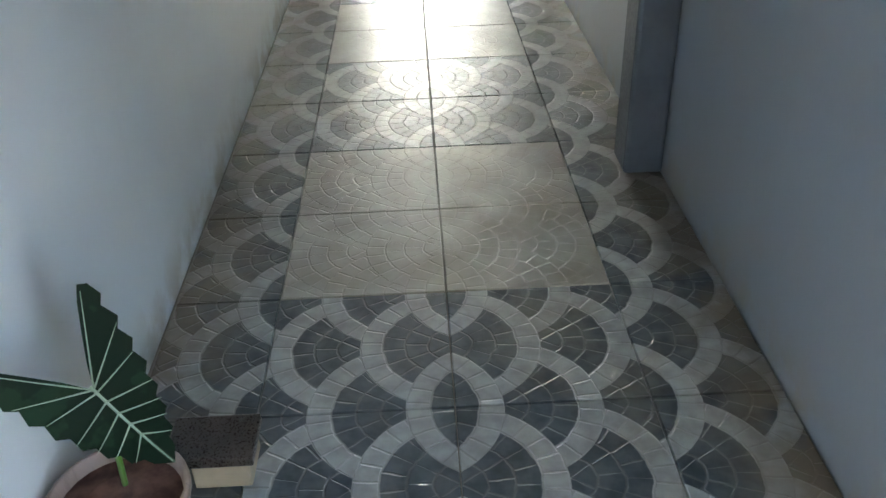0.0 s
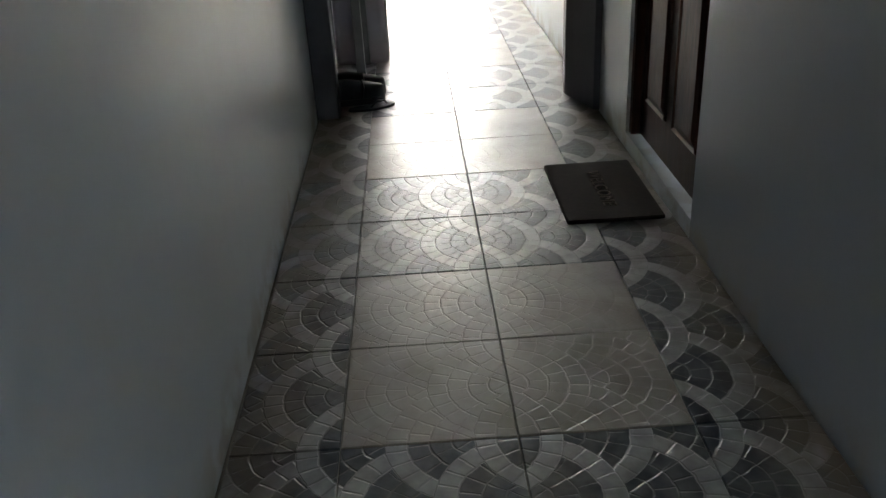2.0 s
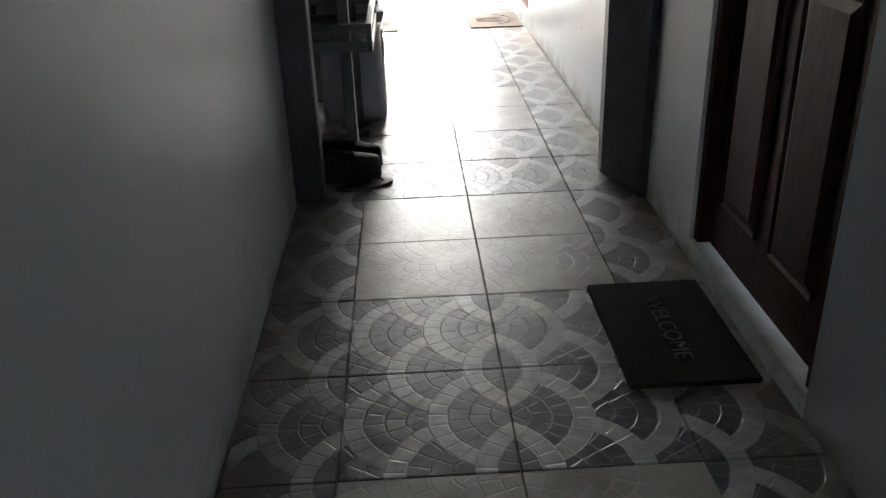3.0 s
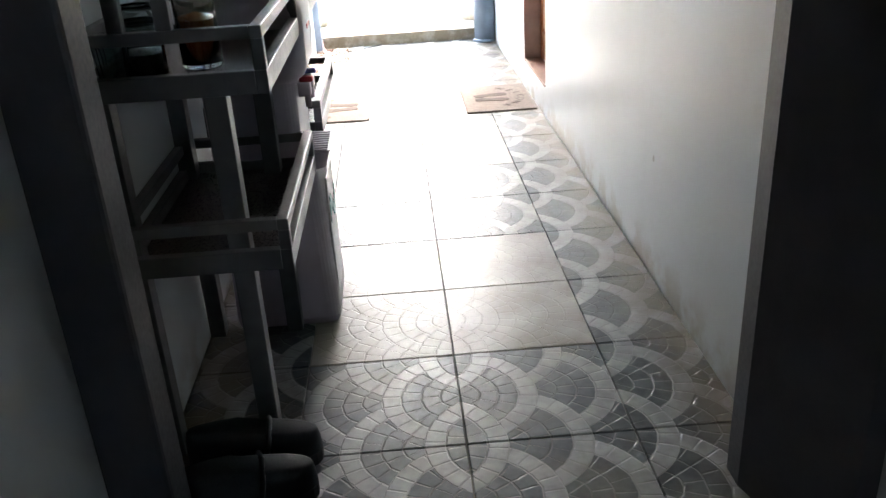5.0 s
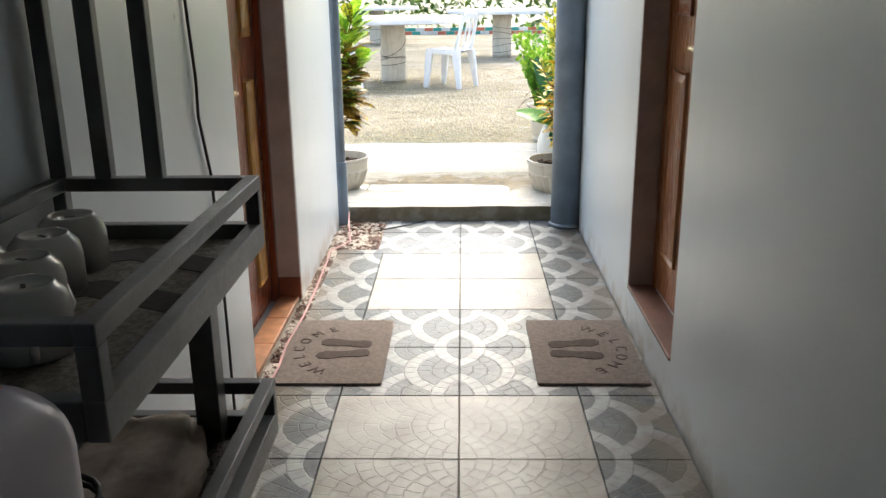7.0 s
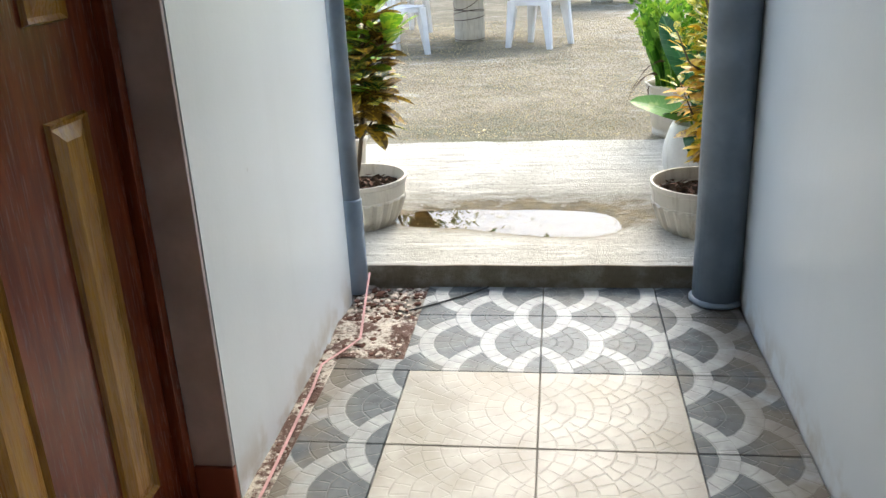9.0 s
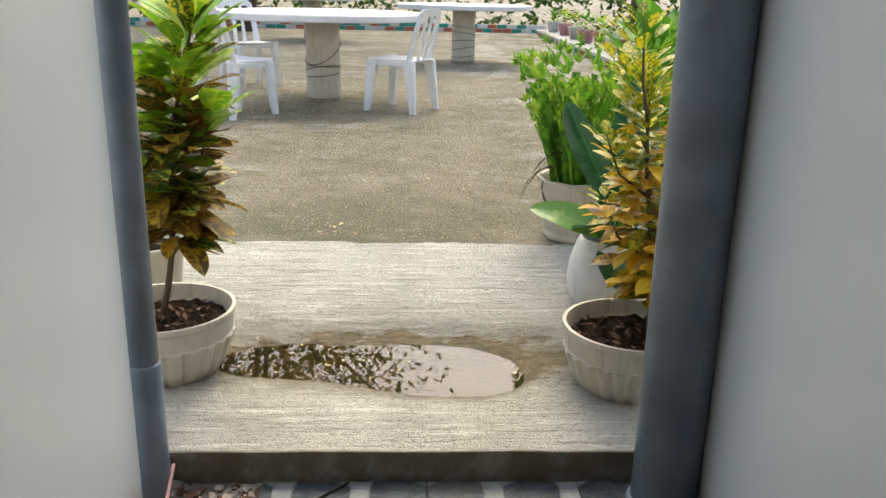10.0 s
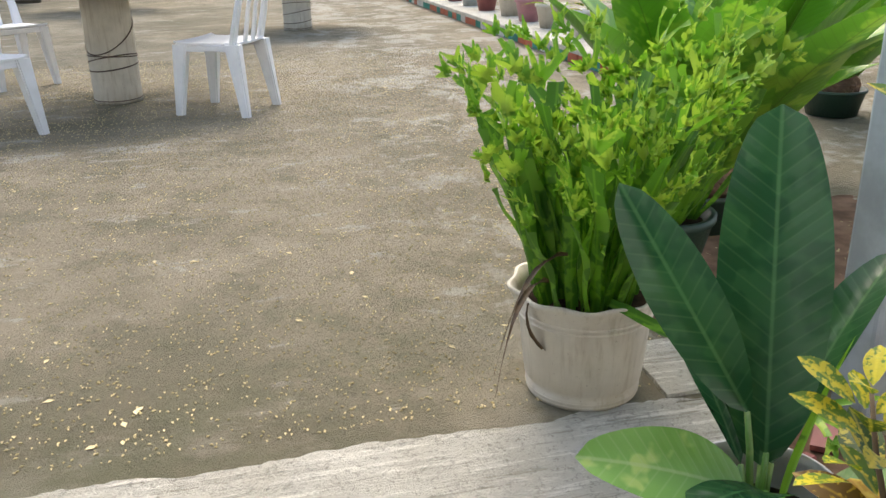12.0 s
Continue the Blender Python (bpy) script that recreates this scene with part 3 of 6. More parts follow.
part("sill", box(XR - 0.004, XR + 0.10, 5.543, 6.247, 0.1505, 0.163, 0.003), BROWN_SILL, d, "brown painted door sill")
d = make_door("door_3", -0.818, 1, 5.836, 6.495, 0.014, 2.02, WOOD_RED, WOOD_YELLOW, "red-brown varnished door with golden wood panels, closed", 5.868, 0.10, 0.10, (0.13, 0.96, 1.12, 1.42, 1.54))
lining(d, XLB - 0.155, XLB + 0.006, 5.80, 6.53, 0.0, 2.05, 0.034, WOOD_RED)
part("reveal", box(XLB + 0.001, XL1 - 0.002, 6.536, 6.549, 0.10, 2.05, 0.002), REVEAL_BOUNCE, d, "grey-brown painted reveal, lightened to stand in for bounce light")
part("skirting", box(XLB + 0.001, XL1 - 0.001, 6.530, 6.549, 0.0, 0.098, 0.002), SKIRT, d, "red-brown skirting tile")
for i in range(3):
    part("threshold_tile", box(XLB + 0.002, XL1 - 0.012, 5.752 + i * 0.262, 6.010 + i * 0.262, -0.011, 0.012, 0.002), THRESH, d, "orange threshold tile")

# ---- pipes at the mouth of the corridor ----
def drain_pipe(x, y, r, collar_z, label):
    p = thing("drain_pipe", (x, y, 0), label, "pipe", "drain pipes")
    part("pipe", lathe([(r, 0.0), (r, 2.9)], 28), PIPE, p, smooth=True)
    part("socket", lathe([(r * 1.03, 0.0), (r * 1.13, 0.006), (r * 1.13, collar_z), (r * 1.03, collar_z + 0.008)], 28), PIPE, p, "wider socket at the foot of the pipe", smooth=True)
    return p


drain_pipe(0.602, 7.745, 0.083, 0.015, "thick grey-blue painted pipe at the corridor's mouth")
drain_pipe(-0.695, 7.80, 0.037, 0.36, "grey-blue painted pipe with a socket near its foot")

# ---- outside ground ----
tagged(part("ground", box(-80, 80, Y_STEP + 1.47, 200, -0.3, 0.2), SLAB), "grey-brown worn concrete court with pale patches", "ground", kind="structure")
tagged(part("ground_earth", box(-80, 80, -40, Y_STEP + 1.46, -0.5, -0.13), EARTH), "bare brown earth round the house", "ground", kind="structure")


def ramp_height(x, y):
    s = min(1.0, max(0.0, (y - Y_STEP) / 1.47))
    w = 0.014 * noise.noise((x * 2.6, y * 3.1, 0.3)) + 0.006 * noise.noise((x * 9, y * 11, 4.3))
    w += 0.009 * noise.noise((x * 6, y * 8, 7.7))
    deep = 0.062 + 0.018 / (1 + math.exp(-(x + 0.03) * 11))
    dip = -(deep + w) * math.exp(-((y - 8.41 + 0.05 * math.sin(x * 2.3)) / 0.20) ** 2) * math.exp(-((x + 0.21) / 0.53) ** 4)
    return 0.083 + 0.118 * (0.5 * s * s * (3 - 2 * s) + 0.5 * s) + dip + 0.004 * noise.noise((x * 5, y * 7, 1.7))


def ramp():
    bm = bmesh.new()
    nx, ny, x0, x1 = 240, 80, -3.0, 0.97
    def at(i, j):
        x, y = x0 + (x1 - x0) * i / nx, Y_STEP + 1.47 * j / ny
        return x, y, ramp_height(x, y)
    grid = [[bm.verts.new(at(i, j)) for i in range(nx + 1)] for j in range(ny + 1)]
    for j in range(ny):
        for i in range(nx):
            bm.faces.new((grid[j][i], grid[j][i + 1], grid[j + 1][i + 1], grid[j + 1][i]))
    # ragged upper edge lying on the court
    def lip(i, k, z):
        x = x0 + (x1 - x0) * i / nx
        return bm.verts.new((x, Y_STEP + 1.485 + 0.022 * noise.noise((x * 3.1, 0.2, 0)) + 0.014 * noise.noise((x * 17, 0.7, 0)) + 0.009 * noise.noise((x * 47, 2.7, 0)) + k, z))
    over, edge = [lip(i, 0.0, 0.2022) for i in range(nx + 1)], [lip(i, 0.006, 0.196) for i in range(nx + 1)]
    for i in range(nx):
        bm.faces.new((grid[ny][i], grid[ny][i + 1], over[i + 1], over[i]))
        bm.faces.new((over[i], over[i + 1], edge[i + 1], edge[i]))
    low = [bm.verts.new((x0 + (x1 - x0) * i / nx, Y_STEP + 0.004 * noise.noise((i * 0.6, 0, 0)), -0.12)) for i in range(nx + 1)]
    for i in range(nx):
        bm.faces.new((low[i], low[i + 1], grid[0][i + 1], grid[0][i]))
    right = [bm.verts.new((x1, Y_STEP + 1.47 * j / ny, -0.12)) for j in range(ny + 1)]
    for j in range(ny):
        bm.faces.new((right[j], right[j + 1], grid[j + 1][nx], grid[j][nx]))
    bmesh.ops.recalc_face_normals(bm, faces=bm.faces)
    return bm


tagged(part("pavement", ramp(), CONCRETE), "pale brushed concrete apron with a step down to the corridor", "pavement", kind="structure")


def puddle():
    bm = bmesh.new()
    bmesh.ops.create_grid(bm, x_segments=30, y_segments=16, size=0.5)
    for v in bm.verts:
        v.co = Vector((-0.10 + v.co.x * 1.7, 8.42 + v.co.y * 0.62, 0.0855))
    return bm


tagged(part("water", puddle(), WATER), "shallow brown puddle of rain water on the apron", "water", kind="structure")


def rough_sheet(x0, x1, y0, y1, z, amp, n=26, seed=0.0):
    bm = bmesh.new()
    g = []
    for j in range(n + 1):
        row = []
        for i in range(n + 1):
            x, y = x0 + (x1 - x0) * i / n, y0 + (y1 - y0) * j / n
            row.append(bm.verts.new((x, y, z + amp * noise.noise((x * 6 + seed, y * 6, 0.4)) + amp * 0.5 * noise.noise((x * 19, y * 19, seed)))))
        g.append(row)
    for j in range(n):
        for i in range(n):
            bm.faces.new((g[j][i], g[j][i + 1], g[j + 1][i + 1], g[j + 1][i]))
    return bm


tagged(part("planting_bed", rough_sheet(0.96, 6.0, 7.72, 9.34, 0.10, 0.03, 40), EARTH, smooth=True), "bare reddish earth beside the concrete apron", "ground", kind="structure")
tagged(part("planting_bed", rough_sheet(1.0, 2.6, 9.64, 10.6, 0.205, 0.012, 40, 3.0), EARTH, smooth=True), "brown earth bed in the concrete court", "ground", kind="structure")
# ---- things on the corridor floor ----
def pebble_bm(bm, x, y, z, r, rng):
    vs = bmesh.ops.create_icosphere(bm, subdivisions=1, radius=r)["verts"]
    sx, sy, sz = rng.uniform(0.7, 1.4), rng.uniform(0.7, 1.4), rng.uniform(0.35, 0.7)
    for v in vs:
        k = 1 + rng.uniform(-0.25, 0.25)
        v.co = Vector((x + v.co.x * sx * k, y + v.co.y * sy * k, z + v.co.z * sz * k))


def mortar_bed_material():
    m = Nodes("crumbled_mortar_bed", 0.95)
    c = m.mix(m.step(m.noise(8, 6, 0.7), 0.46, 0.54), (0.10, 0.055, 0.042), (0.50, 0.46, 0.40))
    c = m.mix(m.step(m.noise(60, 5, 0.7), 0.5, 0.62, 0, 0.7), c, (0.09, 0.055, 0.04))
    c = m.mix(m.step(m.noise(45, 4, 0.7), 0.6, 0.68, 0, 0.8), c, (0.62, 0.57, 0.50))
    m.color(c).bump(m.noise(50, 5, 0.7), 1.0, 0.01)
    return m.mat


MORTAR_BED = mortar_bed_material()
rng = random.Random(5)
for mt, name, count, label in ((RUBBLE, "mortar_rubble", 620, "pale broken mortar where floor tiles are missing"), (RUBBLE_RED, "red_rubble", 620, "reddish crumbled rubble where floor tiles are missing")):
    bm = bmesh.new()
    for _ in range(count):
        if rng.random() < 0.6:
            x, y = rng.uniform(-0.69, -0.45), rng.uniform(7.30, 7.84)
        else:
            y = rng.uniform(5.65, 7.35)
            x = rng.uniform(-0.70, -0.652)
        pebble_bm(bm, x, y, -0.004, rng.choice((0.002, 0.003, 0.003, 0.004, 0.006, 0.008, 0.011)) * (1.25 if y > 7.3 else 0.62), rng)
    tagged(part(name, bm, mt), label, "rubble", kind="stuff")
bm = rough_sheet(-0.70, -0.43, 7.27, 7.86, -0.006, 0.020, 70)
tagged(part("mortar_bed", bm, MORTAR_BED, smooth=True), "bare reddish mortar bed with missing tiles", "floor", kind="structure")
bm = rough_sheet(-0.70, -0.642, 5.62, 7.28, -0.004, 0.005, 24)
tagged(part("mortar_strip", bm, MORTAR_BED, smooth=True), "bare crumbling strip along the wall", "floor", kind="structure")


def ribbon_bm(pts, width, thick):
    bm = bmesh.new()
    pts = [Vector(p) for p in pts]
    rows = []
    for i, p in enumerate(pts):
        d = (pts[min(i + 1, len(pts) - 1)] - pts[max(i - 1, 0)]).normalized()
        s = d.cross(Vector((0, 0, 1))).normalized() * width / 2
        u = Vector((0, 0, thick / 2))
        rows.append([bm.verts.new(p + a) for a in (-s - u, s - u, s + u, -s + u)])
    for a, b in zip(rows, rows[1:]):
        for k in range(4):
            bm.faces.new((a[k], a[(k + 1) % 4], b[(k + 1) % 4], b[k]))
    bm.faces.new(rows[0][::-1])
    bm.faces.new(rows[-1])
    bmesh.ops.recalc_face_normals(bm, faces=bm.faces)
    return bm


tagged(part("pink_ribbon", ribbon_bm([(-0.655, 7.84, 0.06), (-0.64, 7.7, 0.03), (-0.61, 7.5, 0.022), (-0.59, 7.37, 0.02), (-0.63, 7.28, 0.018), (-0.675, 7.2, 0.014), (-0.664, 7.05, 0.012), (-0.661, 6.9, 0.012), (-0.652, 6.6, 0.012), (-0.648, 6.3, 0.012), (-0.66, 6.0, 0.012), (-0.648, 5.8, 0.014), (-0.652, 5.62, 0.01)], 0.008, 0.002), PINK), "faded pink plastic ribbon lying along the wall", "ribbon")
tagged(part("black_cable", tube([(-0.47, 7.62, 0.006), (-0.43, 7.648, 0.005), (-0.35, 7.71, 0.004), (-0.272, 7.776, 0.004), (-0.205, 7.84, 0.004)], 0.0032, 6), BLACK), "thin black cable lying across the tiles", "cable")


def text_mesh(name, body, size, depth):
    cu = bpy.data.curves.new(name, "FONT")
    cu.body, cu.size, cu.extrude = body, size, depth
    cu.align_x, cu.align_y = "CENTER", "CENTER"
    tmp = new(name, cu)
    me = bpy.data.meshes.new_from_object(tmp.evaluated_get(bpy.context.evaluated_depsgraph_get()))
    bpy.data.objects.remove(tmp)
    bpy.data.curves.remove(cu)
    return me


def rounded_slab(w, d, h, r, seg=5):
    pts = []
    for cx, cy, a0 in ((w / 2 - r, d / 2 - r, 0), (-w / 2 + r, d / 2 - r, 90), (-w / 2 + r, -d / 2 + r, 180), (w / 2 - r, -d / 2 + r, 270)):
        for i in range(seg + 1):
            a = radians(a0 + 90 * i / seg)
            pts.append((cx + r * math.cos(a), cy + r * math.sin(a)))
    bm = bmesh.new()
    add_prism(bm, pts, 0, h)
    es = [e for e in bm.edges if all(abs(v.co.z - h) < 1e-6 for v in e.verts)]
    bmesh.ops.bevel(bm, geom=es, offset=h * 0.3, segments=2, affect="EDGES")
    return bm


# dark mat with straight letters; its text is read facing the door
m_dark = thing("doormat", (0.472, 1.34, 0.0), "dark brown rubber doormat lettered WELCOME before a door", "doormat")
part("mat_base", rounded_slab(0.335, 0.535, 0.012, 0.01), MAT_DARK, m_dark)
me = text_mesh("lettering", "WELCOME", 0.068, 0.0015)
me.materials.append(MAT_LETTER)
t_ob = new("lettering", me)
t_ob.parent = m_dark
t_ob.matrix_local = pose(0.0, 0.0, 0.0135, 0, 0, -90)


def footprint_bm():
    bm = bmesh.new()
    outline = [(0.0, -0.075), (0.022, -0.07), (0.028, -0.045), (0.020, -0.01), (0.026, 0.03), (0.030, 0.055), (0.02, 0.078), (0.0, 0.085), (-0.02, 0.075), (-0.026, 0.045), (-0.018, 0.0), (-0.024, -0.045), (-0.018, -0.07)]
    add_prism(bm, outline, 0, 0.0016)
    return bm


def carpet_mat(x, y, rz):
    """A carpet doormat; +y of its own points to the door."""
    c = thing("doormat", (x, y, 0.0), "brown carpet doormat printed with WELCOME and two footprints", "doormat", "mats before the facing doors", rz=rz)
    part("mat_base", rounded_slab(0.585, 0.388, 0.009, 0.012), MAT_BROWN, c)
    for i, ch in enumerate("WELCOME"):
        a = radians(150 - i * 20)
        g = text_mesh("letter", ch, 0.062, 0.0008)
        g.materials.append(MAT_PRINT)
        o = new("letter", g)
        o.parent = c
        o.matrix_local = pose(0.215 * math.cos(a), -0.06 + 0.20 * math.sin(a), 0.0098, 0, 0, math.degrees(a) - 90)
    for sx in (-1, 1):
        f = part("footprint", footprint_bm(), MAT_PRINT, c)
        f.matrix_local = pose(sx * 0.05, -0.035, 0.0092, 0, 0, -sx * 8) @ Matrix.Scale(1.25, 4)
    return c


carpet_mat(0.462, 5.963, -90)
carpet_mat(-0.462, 5.963, 90)


# black slip-on shoes by the passage frame
def shoe(x, y, rz, label):
    s = thing("shoe", (x, y, 0.0), label, "shoe", "pair of shoes by the frame", rz=rz)
    def outline(k):
        pts = []
        for i in range(28):
            a = 2 * math.pi * i / 28
            yy = 0.135 * math.sin(a)
            w = 0.046 + 0.006 * math.sin(a) - 0.008 * math.cos(2 * a)
            pts.append((w * math.cos(a) * k, yy * (0.97 + 0.03 * k)))
        return pts
    bm = bmesh.new()
    add_prism(bm, outline(1.05), 0, 0.024)
    part("sole", bm, BLACK, s)
    bm = bmesh.new()
    levels = [(1.0, 0.024), (1.0, 0.045), (0.9, 0.068), (0.72, 0.084), (0.5, 0.088)]
    rings = []
    for k, z in levels:
        rings.append([bm.verts.new((px * k, py * (0.85 + 0.15 * k), z * (1.0 + 0.10 * (py < 0)) - 0.022 * max(0, py / 0.135))) for px, py in outline(1.0)])
    for a, b in zip(rings, rings[1:]):
        for i in range(28):
            bm.faces.new((a[i], a[(i + 1) % 28], b[(i + 1) % 28], b[i]))
    bm.faces.new(rings[-1])
    part("upper", bm, SHOE, s, smooth=True)
    part("strap", tube([(-0.048, 0.02, 0.03), (-0.045, 0.03, 0.07), (0, 0.035, 0.088), (0.045, 0.03, 0.07), (0.048, 0.02, 0.03)], 0.006, 8), BLACK, s, smooth=True)
    return s


for sy, sz in ((2.655, -78), (2.79, -84)):
    shoe(-0.485, sy, sz, "black slip-on shoe lying by a dark frame post").scale = (1.25, 1.12, 1.25)
flip = thing("sandal", (-0.40, 2.545, 0.0), "black thong sandal with a loose strap", "sandal", rz=-70)
bm = bmesh.new()
add_prism(bm, [(0.04 * math.cos(a) + 0.006 * math.cos(2 * a), 0.12 * math.sin(a)) for a in [2 * math.pi * i / 24 for i in range(24)]], 0, 0.012)
part("sole", bm, SHOE, flip)
for sx in (-1, 1):
    part("strap", tube([(0, 0.075, 0.016), (sx * 0.012, 0.06, 0.035), (sx * 0.03, 0.02, 0.045), (sx * 0.04, -0.02, 0.016)], 0.004, 8), BLACK, flip, smooth=True)

# ---- racks ----
def rack(y0, y1, label, far_uprights=True):
    """Steel rack: two trays with double rails, set-back legs, and uprights above the upper tray."""
    r = thing("steel_rack", (-0.345, y0, 0.0), label, "rack", "racks along the wall")
    W, L, t = 0.365, y1 - y0, 0.024
    def bar(name, x0, x1, ya, yb, z0, z1):
        return part(name, box(x0, x1, ya, yb, z0, z1, 0.002), STEEL, r)
    for z_top, low in ((0.985, 0.855), (0.592, 0.478)):
        for za, zb in ((z_top - t, z_top), (low, low + 0.046)):
            bar("rail", -t, 0, 0, L, za, zb)
            bar("rail", -W, -W + t, 0, L, za, zb)
            bar("rail", -W + t, -t, 0, t, za, zb)
            bar("rail", -W + t, -t, L - t, L, za, zb)
        for cx in (-t, -W):
            for cy in (0, L - t):
                bar("corner_post", cx, cx + t, cy, cy + t, low + 0.046, z_top - t)
        part("tray", box(-W + t, -t, t, L - t, low + 0.006, low + 0.020, 0.002), TRAY, r, "dark laminate tray")
    for cx in (-0.135, -W + 0.002):
        for cy in (t + 0.001, L - t - 0.046):
            bar("leg", cx, cx + 0.045, cy, cy + 0.045, 0.0, 0.855)
    for cy in (0.0, L - t):
        for cx in ((-W + 0.001, -0.285, -0.195) if cy == 0.0 or far_uprights else (-W + 0.001,)):
            bar("upright", cx, cx + 0.030, cy, cy + t, 0.985, 1.98)
    bar("shelf_rail", -W, -0.165, 0, L, 1.98, 2.005)
    return r


rack(2.82, 3.475, "dark grey steel rack with two railed trays", False)
rack(3.805, 4.505, "dark grey steel rack with cups on its upper tray")

# ---- water dispenser ----
def body_profile(x0, x1, y0, y1, r, n=5):
    pts = []
    for cx, cy, a0 in ((x1 - r, y1 - r, 0), (x0 + r, y1 - r, 90), (x0 + r, y0 + r, 180), (x1 - r, y0 + r, 270)):
        for i in range(n + 1):
            a = radians(a0 + 90 * i / n)
            pts.append((cx + r * math.cos(a), cy + r * math.sin(a)))
    return pts


wd = thing("water_dispenser", (-0.48, 3.60, 0.0), "pale lilac plastic water dispenser with hot and cold taps", "dispenser")


def loft(sections):
    bm = bmesh.new()
    rings = [[bm.verts.new((x, y, z)) for x, y in pts] for z, pts in sections]
    n = len(rings[0])
    for a, b in zip(rings, rings[1:]):
        for i in range(n):
            bm.faces.new((a[i], a[(i + 1) % n], b[(i + 1) % n], b[i]))
    bm.faces.new(rings[0][::-1])
    bm.faces.new(rings[-1])
    bmesh.ops.recalc_face_normals(bm, faces=bm.faces)
    return bm


part("lower_body", loft([(0.0, body_profile(-0.15, 0.150, -0.155, 0.155, 0.03)), (0.02, body_profile(-0.155, 0.158, -0.16, 0.16, 0.035)), (0.30, body_profile(-0.15, 0.148, -0.152, 0.152, 0.035)), (0.47, body_profile(-0.15, 0.138, -0.15, 0.15, 0.035))]), LILAC, wd, smooth=False)
part("tap_recess", loft([(0.47, body_profile(-0.15, 0.105, -0.147, 0.147, 0.03)), (0.73, body_profile(-0.15, 0.105, -0.147, 0.147, 0.03))]), LILAC, wd)
head_levels = [(0.73, 0.110, 0.15, 0.035), (0.745, 0.132, 0.153, 0.04), (0.765, 0.142, 0.155, 0.045)]
head_levels += [(0.90 + 0.066 * math.sin(k * 0.196), 0.146 - 0.05 * (1 - math.cos(k * 0.196)), 0.155 - 0.045 * (1 - math.cos(k * 0.196)), 0.05) for k in range(9)]
part("head", loft([(z, body_profile(-0.15, x1, -hy, hy, rr, 8)) for z, x1, hy, rr in head_levels]), LILAC, wd, "rounded lilac head of the dispenser", smooth=True)
for yy, mt, lab in ((-0.055, RED, "red hot-water tap"), (0.055, BLUE, "blue cold-water tap")):
    tap = part("tap", box(0.100, 0.140, yy - 0.018, yy + 0.018, 0.672, 0.712, 0.006), LILAC, wd)
    part("tap_lever", box(0.11, 0.148, yy - 0.012, yy + 0.012, 0.7125, 0.728, 0.004), mt, tap, lab)
    part("spout", lathe([(0.009, 0.0), (0.009, 0.03)], 14, (0.128, yy, 0.641)), LILAC, tap)
tray = part("drip_tray", loft([(0.472, body_profile(0.0, 0.160, -0.11, 0.11, 0.03)), (0.52, body_profile(0.0, 0.176, -0.115, 0.115, 0.035))]), LILAC, wd)
for i in range(9):
    part("grille_bar", box(0.107, 0.168, -0.098 + i * 0.0225, -0.088 + i * 0.0225, 0.5205, 0.526, 0.002), LILAC, tray)
part("front_panel", box(0.1505, 0.157, -0.10, 0.10, 0.06, 0.44, 0.003), WHITE, wd, "white front panel")
bm = bmesh.new()
for k in range(10):
    add_box(bm, 0.1572, 0.1590, -0.10 + k * 0.02, -0.08 + k * 0.02, 0.30 + 0.025 * math.sin(k * 0.7), 0.345 + 0.03 * math.sin(k * 0.7 + 0.5))
part("wave_print", bm, TEAL, wd, "teal wave print")
part("sticker", box(0.03, 0.094, 0.04, 0.106, 0.9668, 0.9685), ORANGE, wd, "orange sticker")
part("brand_mark", box(0.1465, 0.1485, -0.05, 0.02, 0.855, 0.868, 0.001), RED, wd, "small red mark")

jug = thing("water_jug", (-0.528, 3.60, 0.968), "blue ribbed plastic water jug upside down on the dispenser", "water jug")
prof = [(0.03, 0.0), (0.06, 0.004), (0.105, 0.016), (0.13, 0.040), (0.139, 0.062), (0.139, 0.085), (0.132, 0.094), (0.132, 0.104), (0.139, 0.114), (0.139, 0.175), (0.132, 0.186), (0.132, 0.196), (0.139, 0.207), (0.139, 0.262), (0.131, 0.275), (0.131, 0.285), (0.139, 0.296), (0.139, 0.375), (0.13, 0.40), (0.10, 0.415), (0.02, 0.41)]
part("bottle", lathe(prof, 48), JUG_BLUE, jug, smooth=True)
part("cap", lathe([(0.03, -0.002), (0.034, 0.0), (0.034, 0.012), (0.03, 0.014)], 24), BLUE, jug)


# ---- jars, cups and mats on the racks ----
def jar(x, y, z, r, h, lid, label, dark=False):
    j = thing("glass_jar", (x, y, z), label, "jar", "jars on the rack")
    part("jar_body", lathe([(r * 0.9, 0.0), (r, 0.008), (r, h * 0.8), (r * 0.85, h * 0.9), (r * 0.85, h), (r * 0.8, h), (r * 0.8, h * 0.89), (r * 0.94, h * 0.79), (r * 0.94, 0.012), (0.001, 0.010)], 28), GLASS, j, smooth=True)
    part("contents", lathe([(r * 0.9, 0.014), (r * 0.9, h * 0.45), (0.001, h * 0.5)], 24), TRAY if dark else WOOD_ORANGE, j, "brown dry goods in the jar")
    if lid:
        part("lid", lathe([(r * 0.92, h * 0.93), (r * 0.98, h * 0.95), (r * 0.98, h * 1.08), (r * 0.9, h * 1.11), (0.001, h * 1.11)], 28), LID_RED, j, "maroon plastic lid", smooth=True)
    return j


TRAY_Z = 0.875
jar(-0.507, 3.02, TRAY_Z, 0.043, 0.225, True, "clear glass jar with a maroon lid and brown contents")
jar(-0.60, 2.93, TRAY_Z, 0.042, 0.12, False, "clear open glass jar on the dark tray", True)
jar(-0.645, 3.08, TRAY_Z, 0.045, 0.13, False, "dark filled glass jar on the rack", True)


